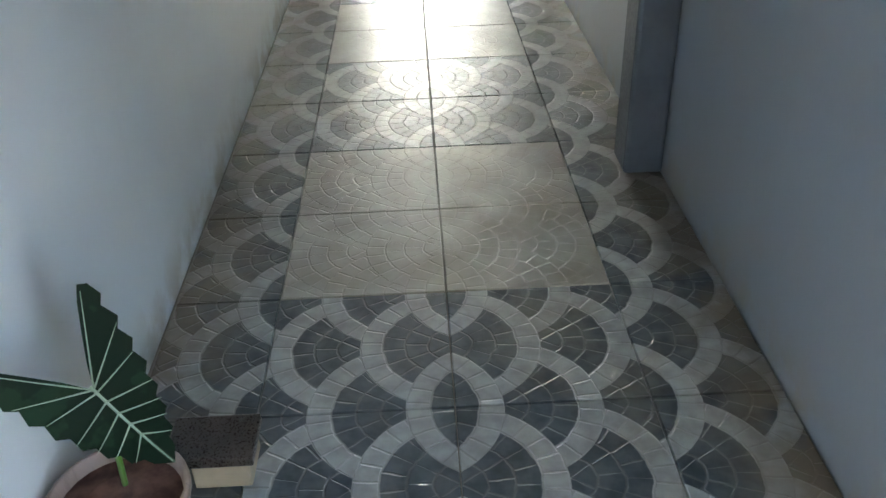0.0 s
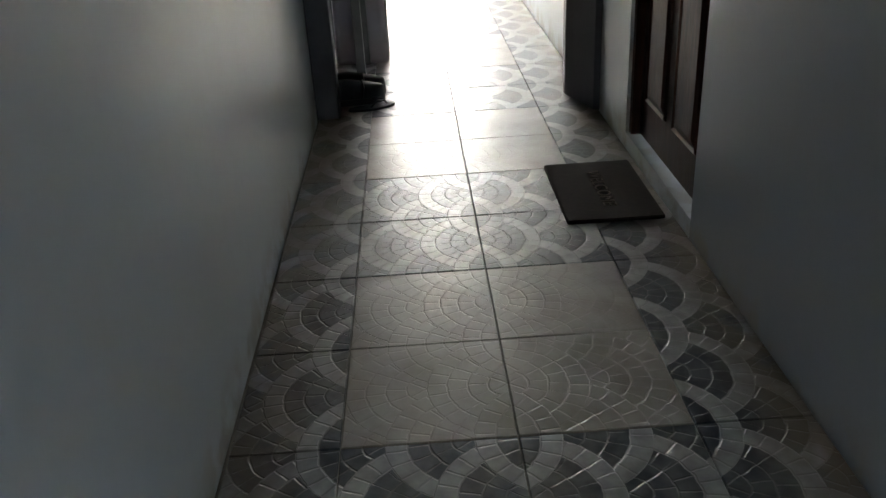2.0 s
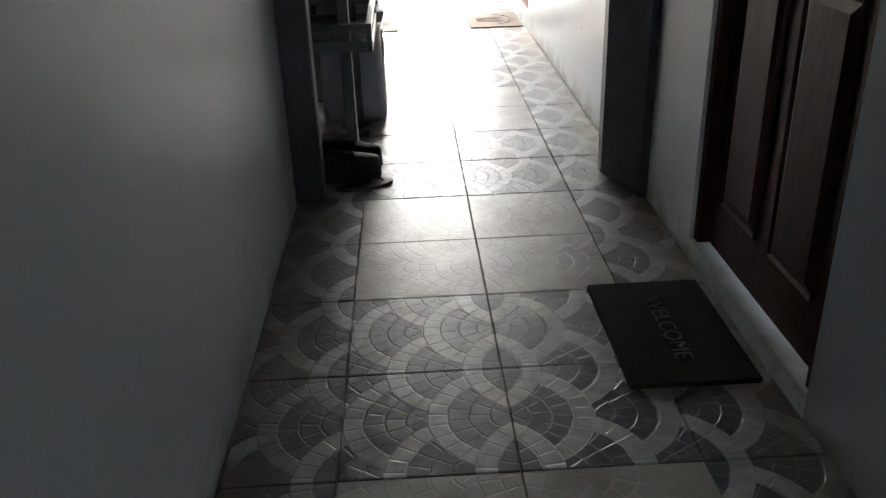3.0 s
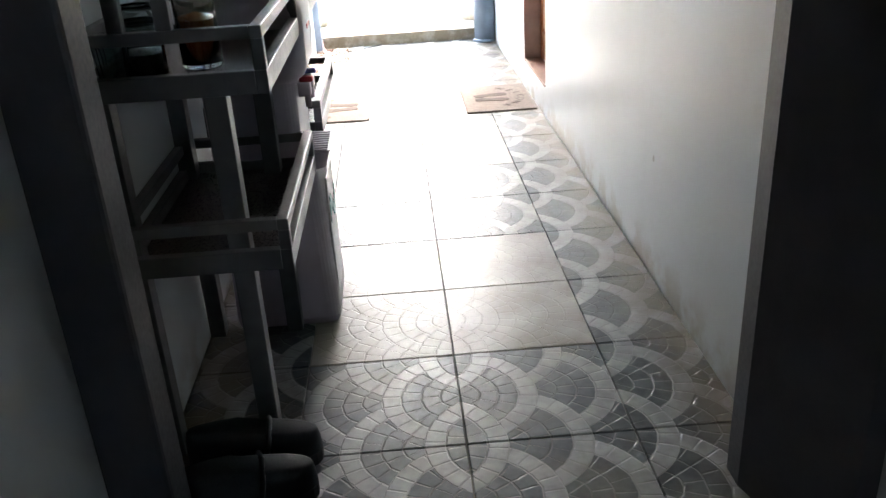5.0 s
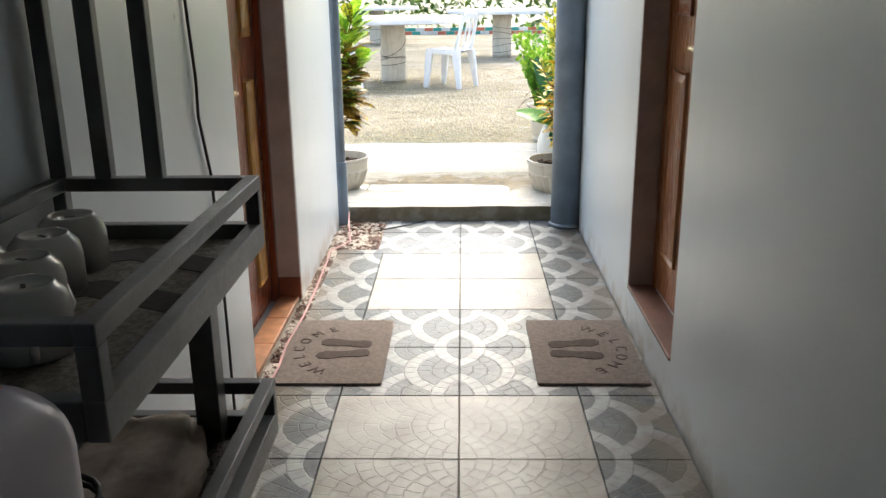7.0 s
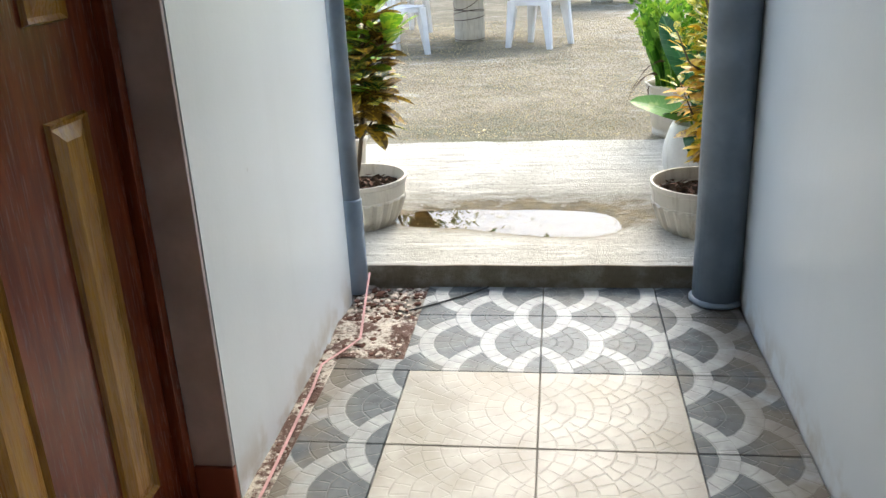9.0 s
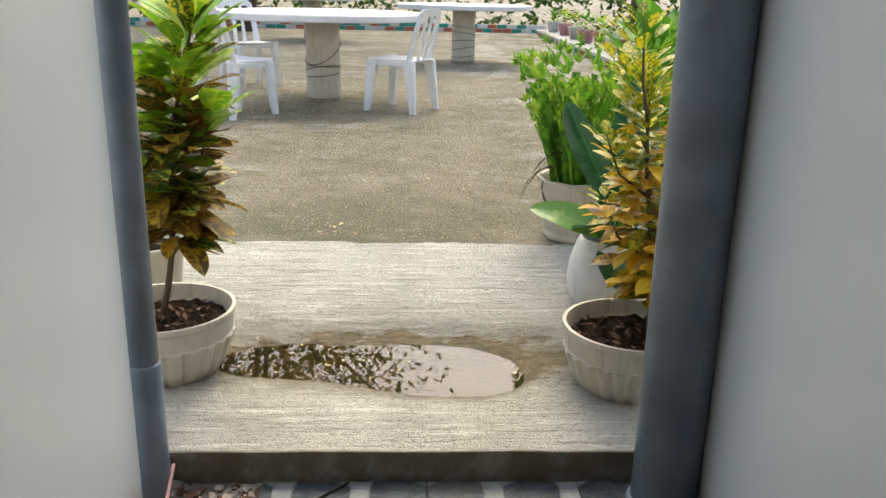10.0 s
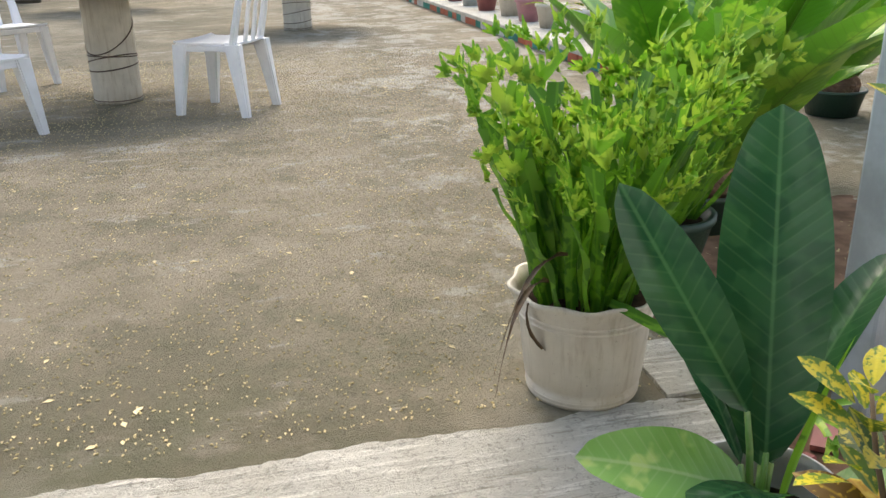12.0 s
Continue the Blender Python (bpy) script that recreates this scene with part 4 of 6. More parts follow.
def tumbler(x, y):
    g = thing("drinking_glass", (x, y, TRAY_Z), "clear faceted drinking glass on the dark tray", "glass", "glasses on the rack")
    part("glass_body", lathe([(0.026, 0.0), (0.03, 0.004), (0.037, 0.095), (0.034, 0.095), (0.027, 0.008), (0.001, 0.008)], 12), GLASS, g)
    return g


tumbler(-0.655, 2.90)
tumbler(-0.672, 2.99)


def cup(x, y, rz, label):
    c = thing("cup", (x, y, 0.879), label, "cup", "upturned cups on the rack", rz=rz)
    r, h = 0.051, 0.086
    part("cup_body", lathe([(r, 0.0), (r, 0.055), (r * 0.93, 0.072), (r * 0.72, h - 0.003), (r * 0.70, h), (r * 0.60, h), (r * 0.58, h - 0.004), (0.001, h - 0.004)], 32), CERAMIC, c, smooth=True)
    part("handle", tube([(r - 0.003, 0, 0.018), (r + 0.018, 0, 0.014), (r + 0.026, 0, 0.032), (r + 0.018, 0, 0.052), (r - 0.003, 0, 0.05)], 0.005, 8), CERAMIC, c, smooth=True)
    part("maker_mark", box(-0.008, 0.008, -0.003, 0.003, h - 0.0038, h - 0.0032), BLACK, c, "small dark mark")
    return c


for x, y, rz in ((-0.600, 4.31, 200), (-0.590, 4.20, 150), (-0.565, 4.09, -20), (-0.51, 3.985, -60), (-0.645, 3.99, 90), (-0.648, 4.12, 240)):
    cup(x, y, rz, "white glazed cup turned upside down on a woven mat")
pm = thing("placemat", (-0.527, 4.155, 0.8755), "grey woven placemat with a dark chevron on the rack", "placemat")
part("weave", box(-0.15, 0.15, -0.31, 0.31, 0.0, 0.003, 0.001), WEAVE, pm)
bm = bmesh.new()
for k in range(2):
    add_prism(bm, [(-0.145, -0.05 + k * 0.17), (0.0, 0.02 + k * 0.17), (0.145, -0.05 + k * 0.17), (0.145, 0.02 + k * 0.17), (0.0, 0.09 + k * 0.17), (-0.145, 0.02 + k * 0.17)], 0.003, 0.0042)
part("chevron", bm, MAT_PRINT, pm, "dark woven chevron")
tagged(part("wall_cable", tube([(-0.707, 5.32, 2.3), (-0.707, 5.29, 1.9), (-0.707, 5.30, 1.5), (-0.707, 5.315, 1.28), (-0.707, 5.344, 1.07), (-0.707, 5.336, 0.97), (-0.707, 5.405, 0.79), (-0.706, 5.42, 0.4), (-0.70, 5.40, 0.03), (-0.66, 5.2, 0.007), (-0.64, 4.9, 0.006)], 0.0045, 8), BLACK, smooth=True), "black cable hanging down the wall behind the rack", "cable")


def crumpled(x, y, sx, sy, sz, seed):
    bm = bmesh.new()
    bmesh.ops.create_icosphere(bm, subdivisions=4, radius=1.0)
    for v in bm.verts:
        k = 1 + 0.22 * noise.noise(v.co * 1.7 + Vector((seed, 0, 0))) + 0.12 * noise.noise(v.co * 5 + Vector((seed, 2, 0)))
        v.co = Vector((x + v.co.x * sx * k, y + v.co.y * sy * k, max(0.0, sz * 0.55 + v.co.z * sz * k)))
    return bm


tagged(part("folded_cloth", crumpled(-0.55, 4.25, 0.13, 0.24, 0.035, 3.0), CLOTH, smooth=True), "crumpled faded brown cloth on the rack's lower tray", "cloth").location = (0, 0, 0.498)
tagged(part("coiled_cord", tube([(-0.6 + 0.07 * math.cos(a * 0.9), 4.12 + 0.07 * math.sin(a * 0.9), 0.560 + 0.002 * a) for a in [i * 0.4 for i in range(34)]], 0.005, 6), BLACK, smooth=True), "black electric cord coiled on the folded cloth", "cord")

# ---- potted alocasia at the start ----
def leaf_bm(length, width, tip=0.85, scallop=0.0, n=14, bend=0.3, fold=0.25, thick=0.0012, base=0.35, waves=0):
    """A leaf blade along +y from the origin, arching down, with a fold along its rib."""
    bm = bmesh.new()
    rows = []
    for i in range(n + 1):
        s = i / n
        w = width * 0.5 * (math.sin(math.pi * min(1, s ** base)) ** tip if 0 < s < 1 else 0.02)
        w *= 1 + scallop * math.sin(s * math.pi * 2 * 6)
        y = length * (s - 0.12 * bend * s * s)
        z = -length * bend * s * s
        up = w * fold
        wv = 0.04 * length * math.sin(s * 9 + 0.7) * waves
        rows.append([bm.verts.new((-w, y, z + up + wv)), bm.verts.new((-w * 0.5, y, z + up * 0.4)), bm.verts.new((0, y, z)), bm.verts.new((w * 0.5, y, z + up * 0.4)), bm.verts.new((w, y, z + up - wv))])
    for a, b in zip(rows, rows[1:]):
        for k in range(4):
            bm.faces.new((a[k], a[k + 1], b[k + 1], b[k]))
    return bm


def stalk(parent, pts, r, mat=STEM, name="stem", taper=None):
    return part(name, tube(pts, r, 7, taper), mat, parent, smooth=True)


def arrow_leaf():
    """A scalloped arrow-shaped blade with pale ribs standing proud."""
    bm = bmesh.new()
    half = [(0.0, 0.0), (0.03, -0.06), (0.065, -0.12), (0.10, -0.178), (0.124, -0.21), (0.14, -0.20), (0.146, -0.165), (0.13, -0.145), (0.14, -0.105), (0.122, -0.082), (0.13, -0.045), (0.112, -0.022), (0.118, 0.018), (0.098, 0.04), (0.10, 0.08), (0.08, 0.10), (0.08, 0.14), (0.06, 0.16), (0.058, 0.20), (0.036, 0.22), (0.03, 0.255), (0.0, 0.31)]
    def z(x, y):
        return 0.25 * abs(x) - 0.35 * max(0, y - 0.05) ** 2 * 3
    mid = [bm.verts.new((0, max(0.0, y), z(0, y))) for x, y in half]
    for sgn in (-1, 1):
        out = [bm.verts.new((sgn * x, y, z(x, y))) for x, y in half]
        inn = [bm.verts.new((sgn * x * 0.5, y * (0.5 if y < 0 else 1.0), z(x * 0.5, y))) for x, y in half]
        for i in range(len(half) - 1):
            for a, b in ((mid, inn), (inn, out)):
                try:
                    bm.faces.new((a[i], b[i], b[i + 1], a[i + 1]))
                except ValueError:
                    pass
    bmesh.ops.remove_doubles(bm, verts=bm.verts, dist=0.0008)
    bmesh.ops.recalc_face_normals(bm, faces=bm.faces)
    ribs = bmesh.new()
    add_tube(ribs, [(0, -0.01, 0.003), (0, 0.1, z(0, 0.1) + 0.003), (0, 0.2, z(0, 0.2) + 0.003), (0, 0.295, z(0, 0.295) + 0.002)], 0.0035, 6, 0.001)
    for sgn in (-1, 1):
        for y0, ex, ey in ((0.0, 0.12, -0.195), (0.0, 0.128, -0.095), (0.01, 0.11, -0.02), (0.04, 0.10, 0.06), (0.08, 0.086, 0.11), (0.12, 0.07, 0.155), (0.16, 0.05, 0.205)):
            add_tube(ribs, [(0, y0, z(0, y0) + 0.003), (sgn * ex * 0.5, (y0 + ey) / 2, z(ex * 0.5, (y0 + ey) / 2) + 0.004), (sgn * ex, ey, z(ex, ey) + 0.003)], 0.0022, 5, 0.0008)
    return bm, ribs


alo = thing("potted_alocasia", (-0.53, -2.36, 0.0), "dark green alocasia with pale veins in a plastic pot", "potted plant")
part("pot", lathe([(0.085, 0.0), (0.09, 0.01), (0.102, 0.18), (0.108, 0.185), (0.108, 0.20), (0.100, 0.20), (0.095, 0.17), (0.001, 0.17)], 32), POT_DUSTY, alo, smooth=True)
part("soil", lathe([(0.094, 0.165), (0.094, 0.178), (0.05, 0.186), (0.001, 0.184)], 24), RUBBLE_RED, alo, "red-brown soil")
lf, rb = arrow_leaf()
blade_me, rib_me = mesh_of("leaf", lf, LEAF_ALOCASIA, True), mesh_of("leaf_rib", rb, VEIN, True)
for at, ydir, zdir, sc in (((0.017, 0.0, 0.409), (0.44, 0.02, -0.9), (0.42, -0.80, 0.42), 0.655),):
    yv = Vector(ydir).normalized()
    zv = Vector(zdir)
    zv = (zv - yv * zv.dot(yv)).normalized()
    xv = yv.cross(zv)
    b = new("leaf", blade_me)
    b.parent = alo
    b.matrix_local = Matrix.Translation(at) @ Matrix((xv, yv, zv)).transposed().to_4x4() @ Matrix.Scale(sc, 4)
    v = new("leaf_rib", rib_me)
    v.parent = b
    stalk(alo, [(0.0, 0.03, 0.17), (at[0] * 0.2, at[1] + 0.04, at[2] * 0.75), (at[0], at[1] + 0.004, at[2] - 0.004)], 0.005, LEAF_PALE)
st = thing("plant_stand", (-0.43, -2.13, 0.0), "low beige block with a dark top beside the pot", "block")
part("block", box(-0.055, 0.05, -0.05, 0.05, 0.0, 0.055, 0.004), BEIGE_BLOCK, st)
part("block_top", box(-0.10, 0.06, -0.055, 0.06, 0.056, 0.078, 0.004), TRAY, st, "dark brown slab over the block")
# ---- plants by the apron ----
def place_leaf(me, parent, at, direction, roll=0.0, scale=1.0, name="leaf"):
    """A leaf object on shared mesh data, its +y along direction."""
    d = Vector(direction).normalized()
    up = Vector((0, 0, 1))
    x = d.cross(up)
    x = x.normalized() if x.length > 1e-3 else Vector((1, 0, 0))
    z = x.cross(d)
    m = Matrix((x, d, z)).transposed().to_4x4()
    o = new(name, me)
    o.parent = parent
    o.matrix_local = Matrix.Translation(at) @ m @ Matrix.Rotation(roll, 4, "Y") @ Matrix.Scale(scale, 4)
    return o


def bowl_pot(parent, r, h, mat):
    def wave(a, j):
        return 0.010 * abs(math.sin(a * 12)) if 1 <= j <= 4 else 0.0
    part("pot", lathe([(r * 0.5, 0.0), (r * 0.62, 0.012), (r * 0.80, h * 0.30), (r * 0.90, h * 0.55), (r * 0.935, h * 0.64), (r * 0.95, h * 0.68), (r * 0.97, h * 0.9), (r * 1.0, h * 0.93), (r * 1.0, h), (r * 0.95, h), (r * 0.92, h * 0.8), (r * 0.86, h * 0.70), (0.001, h * 0.70)], 72, (0, 0, 0), wave), mat, parent, "fluted cream plastic bowl")
    part("pot_seam", lathe([(r * 0.945, h * 0.655), (r * 0.962, h * 0.66), (r * 0.962, h * 0.675), (r * 0.948, h * 0.685)], 72, (0, 0, 0), lambda a, j: 0.003 * math.sin(a * 24)), mat, parent, smooth=True)
    bm = bmesh.new()
    rings, n = [], 44
    for q in range(15):
        rr = r * 0.9 * (1 - q / 14.5)
        rings.append([bm.verts.new((rr * math.cos(6.2832 * i / n), rr * math.sin(6.2832 * i / n), h * 0.77 + 0.022 * noise.noise((60 * rr * math.cos(6.2832 * i / n), 60 * rr * math.sin(6.2832 * i / n), r)))) for i in range(n)])
    for p, q in zip(rings, rings[1:]):
        for i in range(n):
            bm.faces.new((p[i], p[(i + 1) % n], q[(i + 1) % n], q[i]))
    bm.faces.new(rings[-1])
    part("soil", bm, SOIL, parent, "dark crumbly soil")
    rg = random.Random(int(r * 1000 + h * 777))
    bm = bmesh.new()
    for _ in range(70):
        q, a = r * 0.86 * math.sqrt(rg.random()), rg.uniform(0, 6.28)
        ln, w = rg.uniform(0.008, 0.026), rg.uniform(0.004, 0.010)
        m = pose(q * math.cos(a), q * math.sin(a), h * 0.77 + rg.uniform(0.006, 0.02), rg.uniform(-35, 35), rg.uniform(-35, 35), rg.uniform(0, 180))
        vs = [bm.verts.new(m @ Vector(p)) for p in ((-ln, 0, 0), (0, -w, 0.003), (ln, 0, 0.001), (0, w, 0.003), (0, 0, -0.003))]
        bm.faces.new(vs[:4])
        for k in range(4):
            bm.faces.new((vs[(k + 1) % 4], vs[k], vs[4]))
    tagged(part("leaf_litter", bm, LEAF_LITTER, parent), "dry red-brown leaf litter", kind="stuff")


croton_mesh = {}
for key, mt, ln, wd_, bd in (("top", LEAF_CROTON_TOP, 0.11, 0.042, 0.18), ("mid", LEAF_CROTON_MID, 0.13, 0.046, 0.22), ("low", LEAF_CROTON_LOW, 0.145, 0.056, 0.32), ("rust", LEAF_CROTON_RUST, 0.14, 0.052, 0.3), ("green", LEAF_CROTON_GREEN, 0.165, 0.066, 0.15), ("dark", LEAF_CROTON_DARK, 0.15, 0.058, 0.2), ("olive", LEAF_CROTON_OLIVE, 0.145, 0.056, 0.25)):
    croton_mesh[key] = [mesh_of("croton_leaf", leaf_bm(ln * k, wd_ * q * 1.22, 0.6, 0, 8, bd * b, 0.2, base=1.2), mt, True) for k, q, b in ((1, 1, 1), (0.8, 0.9, 0.5), (1.15, 1.1, 1.4))]


def croton(loc, r, h, lean, height, zones, per_ring, label, seed, branches=8, reach=0.18, leaf=1.0, grow=-0.35, bare=0.12, twin=()):
    c = thing("potted_croton", loc, label, "potted plant", "crotons beside the apron")
    bowl_pot(c, r, h, POT)
    rg = random.Random(seed)
    top = Vector((lean[0], lean[1], height))
    base = Vector((lean[2], lean[3], h * 0.75))
    def axis(s):
        return base.lerp(top, s) + Vector((0.012 * math.sin(s * 7), 0.012 * math.cos(s * 5), 0))
    stalk(c, [axis(i / 8) for i in range(9)], 0.011, STEM, "stem", 0.004)
    def spray(at, a, s, size, tint=zones):
        lift = 0.05 + 1.15 * s ** 2.5 + rg.uniform(-0.25, 0.25)
        at = at + Vector((math.cos(a), math.sin(a), 0.2)) * rg.uniform(0.0, 0.055)
        place_leaf(rg.choice(croton_mesh[tint(s, rg)]), c, at, (math.cos(a), math.sin(a), lift), rg.uniform(-0.45, 0.45), size * leaf * (1.08 + grow * s))
    for k in range(branches):
        bs, ang = bare - 0.02 + 0.085 * k, k * 2.3 + seed
        p = axis(bs)
        ln = reach * rg.uniform(0.7, 1.1)
        q = p + Vector((ln * math.cos(ang), ln * math.sin(ang), rg.uniform(0.14, 0.30)))
        stalk(c, [p, p.lerp(q, 0.5) + Vector((0.03 * math.cos(ang), 0.03 * math.sin(ang), -0.02)), q], 0.006, STEM, "branch", 0.002)
        for i in range(34):
            t = i / 33
            spray(p.lerp(q, 0.25 + 0.75 * t), i * 2.399 + rg.uniform(-0.5, 0.5), min(1.0, bs + 0.35 * t + 0.05), rg.uniform(0.7, 1.0))
    for i in range(per_ring):
        s = bare + (1 - bare) * (i / (per_ring - 1))
        spray(axis(s), i * 2.399 + rg.uniform(-0.5, 0.5), s, rg.uniform(0.75, 1.15) * (1.05 - 0.22 * s))
    for end, count in twin:
        # further stems leaning aside
        side = [base.lerp(Vector(end), k / 8) + Vector((0.02 * math.sin(k * 0.8), 0, 0)) for k in range(9)]
        stalk(c, side, 0.008, STEM, "stem", 0.003)
        for i in range(count):
            s = 0.22 + 0.78 * i / (count - 1)
            k = min(7, int(s * 8))
            spray(side[k].lerp(side[k + 1], s * 8 - k), i * 2.399 + rg.uniform(-0.5, 0.5), s * 0.95, rg.uniform(0.8, 1.2), zone_side)
    return c


def zone_right(s, rg):
    if s < 0.62:
        return rg.choice(("low", "low", "rust", "mid"))
    if s < 0.82:
        return rg.choice(("mid", "mid", "top", "low"))
    return rg.choice(("top", "top", "mid"))


def zone_side(s, rg):
    return rg.choice(("olive", "rust", "olive", "low") if s < 0.65 else ("mid", "dark", "top"))


def zone_left(s, rg):
    if s < 0.5:
        return rg.choice(("olive", "olive", "olive", "dark", "rust"))
    if s < 0.78:
        return rg.choice(("dark", "dark", "olive", "olive", "green"))
    return rg.choice(("green", "green", "green", "dark"))


croton((0.632, 8.25, 0.056), 0.215, 0.235, (-0.02, 0.02, 0.06, 0.03), 1.0, zone_right, 230, "yellow and orange speckled croton in a cream fluted bowl", 11, 9, 0.19, 0.76, -0.3, 0.14, (((0.26, 0.16, 0.86), 110), ((0.06, 0.33, 0.62), 60)))
croton((-0.80, 8.34, 0.066), 0.215, 0.235, (0.13, 0.02, -0.02, 0.03), 1.08, zone_left, 150, "green and rust speckled croton in a cream fluted bowl", 12, 5, 0.13, 0.92, 0.12, 0.25)
croton((1.62, 8.98, 0.085), 0.16, 0.18, (0.0, 0.02, 0.0, 0.0), 0.85, zone_right, 90, "yellow-green speckled croton on the bare earth", 14, 6, 0.16, 0.75)

# pot with broad leaves behind the left bowl
wp = thing("potted_plant", (-0.985, 8.76, ramp_height(-0.985, 8.76) - 0.004), "cream cylindrical pot with a few broad green leaves", "potted plant")
part("pot", lathe([(0.115, 0.0), (0.12, 0.01), (0.14, 0.20), (0.15, 0.205), (0.15, 0.225), (0.138, 0.225), (0.13, 0.19), (0.001, 0.19)], 36), POT, wp, smooth=True)
part("soil", lathe([(0.13, 0.185), (0.12, 0.2), (0.001, 0.2)], 24), SOIL, wp)
broad = [mesh_of("leaf", leaf_bm(0.26, 0.13, 0.55, 0, 12, 0.35, 0.25, base=0.7), mt, True) for mt in (LEAF_PALE, LEAF_CROTON_GREEN, LEAF_DARK)]
for i in range(11):
    a, el = i * 2.4, 0.25 + 0.11 * i
    e = Vector((0.07 * math.cos(a) - 0.06, 0.07 * math.sin(a) + 0.03, 0.22 + 0.03 * i))
    stalk(wp, [(0, 0, 0.19), e * 0.6 + Vector((0, 0, 0.06)), e], 0.005, LEAF_PALE, "stem", 0.003)
    place_leaf(broad[i % 3], wp, e, (math.cos(a), math.sin(a), el + 0.25), 0.2, 0.6)

# white vase with a dark broad-leaved plant
vz = ramp_height(0.70, 8.66) - 0.004
vase = thing("white_planter", (0.685, 8.755, vz - 0.012), "white egg-shaped planter with large dark green leaves", "potted plant")
part("pot", lathe([(0.09, 0.0), (0.118, 0.012), (0.158, 0.08), (0.165, 0.13), (0.158, 0.19), (0.138, 0.255), (0.124, 0.285), (0.118, 0.285), (0.13, 0.255), (0.148, 0.20), (0.14, 0.17), (0.001, 0.17)], 48), POT_WHITE, vase, smooth=True)
part("soil", lathe([(0.142, 0.165), (0.13, 0.195), (0.001, 0.20)], 28), SOIL, vase)
big_dark = mesh_of("leaf", leaf_bm(0.58, 0.178, 0.40, 0, 26, 0.08, 0.2, base=1.0, waves=0.15), LEAF_DARK, True)
mid_dark = mesh_of("leaf", leaf_bm(0.46, 0.12, 0.5, 0, 18, 0.16, 0.32, base=1.1, waves=0.12), LEAF_DARK, True)
pale_big = mesh_of("leaf", leaf_bm(0.30, 0.14, 0.5, 0, 18, 0.25, 0.22, base=0.85, waves=0.15), LEAF_PALE, True)
round_dark = mesh_of("leaf", leaf_bm(0.17, 0.16, 0.55, 0, 12, 0.35, 0.18, base=0.62), LEAF_DARK, True)
for me_, at, d, rl, sc in ((big_dark, (0.03, 0.04, 0.31), (0.10, 0.27, 1.0), -0.3, 0.98), (mid_dark, (0.0, 0.06, 0.38), (-0.46, 0.26, 0.9), -1.3, 0.92), (pale_big, (-0.05, -0.03, 0.30), (-1.0, 0.02, 0.56), -0.6, 0.93), (round_dark, (-0.03, -0.05, 0.31), (-0.85, -0.2, 0.5), 0.3, 0.95), (round_dark, (0.0, -0.10, 0.27), (-0.35, -0.9, -0.25), 0.1, 1.0), (mid_dark, (0.05, 0.05, 0.28), (0.6, 0.3, 0.9), -0.4, 0.95), (big_dark, (0.03, 0.05, 0.28), (0.25, 0.45, 1.0), -0.3, 0.85), (pale_big, (0.08, -0.05, 0.28), (0.9, -0.4, 0.5), 0.0, 0.7), (mid_dark, (0.0, 0.06, 0.28), (-0.15, 0.6, 0.9), 0.2, 0.8)):
    place_leaf(me_, vase, at, d, rl, sc)
    stalk(vase, [(at[0] * 0.3, at[1] * 0.3, 0.19), (at[0] * 0.7, at[1] * 0.7, at[2] * 0.85), at], 0.007, LEAF_PALE, "leaf_stalk", 0.005)
spear = mesh_of("leaf", leaf_bm(0.40, 0.03, 0.85, 0, 14, 0.05, 0.9, base=0.6), LEAF_FERN, True)
place_leaf(spear, vase, (0.0, -0.05, 0.27), (0.02, -0.18, 1.0), 0.6, 0.85, "young_leaf")

# crested strap fern in a wavy-rimmed pot
fern = thing("potted_fern", (0.685, 9.47, 0.199), "crested bright green strap fern in a wavy-rimmed cream pot", "potted plant")
def fern_wave(a, j):
    return 0.007 * math.sin(a * 9) if 6 <= j <= 9 else 0.0
part("pot", lathe([(0.128, 0.0), (0.134, 0.008), (0.137, 0.03), (0.130, 0.034), (0.140, 0.05), (0.158, 0.23), (0.165, 0.245), (0.172, 0.262), (0.178, 0.274), (0.168, 0.274), (0.155, 0.25), (0.148, 0.22), (0.001, 0.22)], 72, (0, 0, 0), fern_wave), POT, fern, smooth=True)
for zz in (0.012, 0.022, 0.205, 0.218):
    part("pot_groove", lathe([(0.130 + zz * 0.13, zz), (0.1345 + zz * 0.118, zz + 0.002), (0.130 + zz * 0.13, zz + 0.005)], 48), POT, fern)
part("soil", lathe([(0.150, 0.215), (0.14, 0.235), (0.001, 0.24)], 24), SOIL, fern)


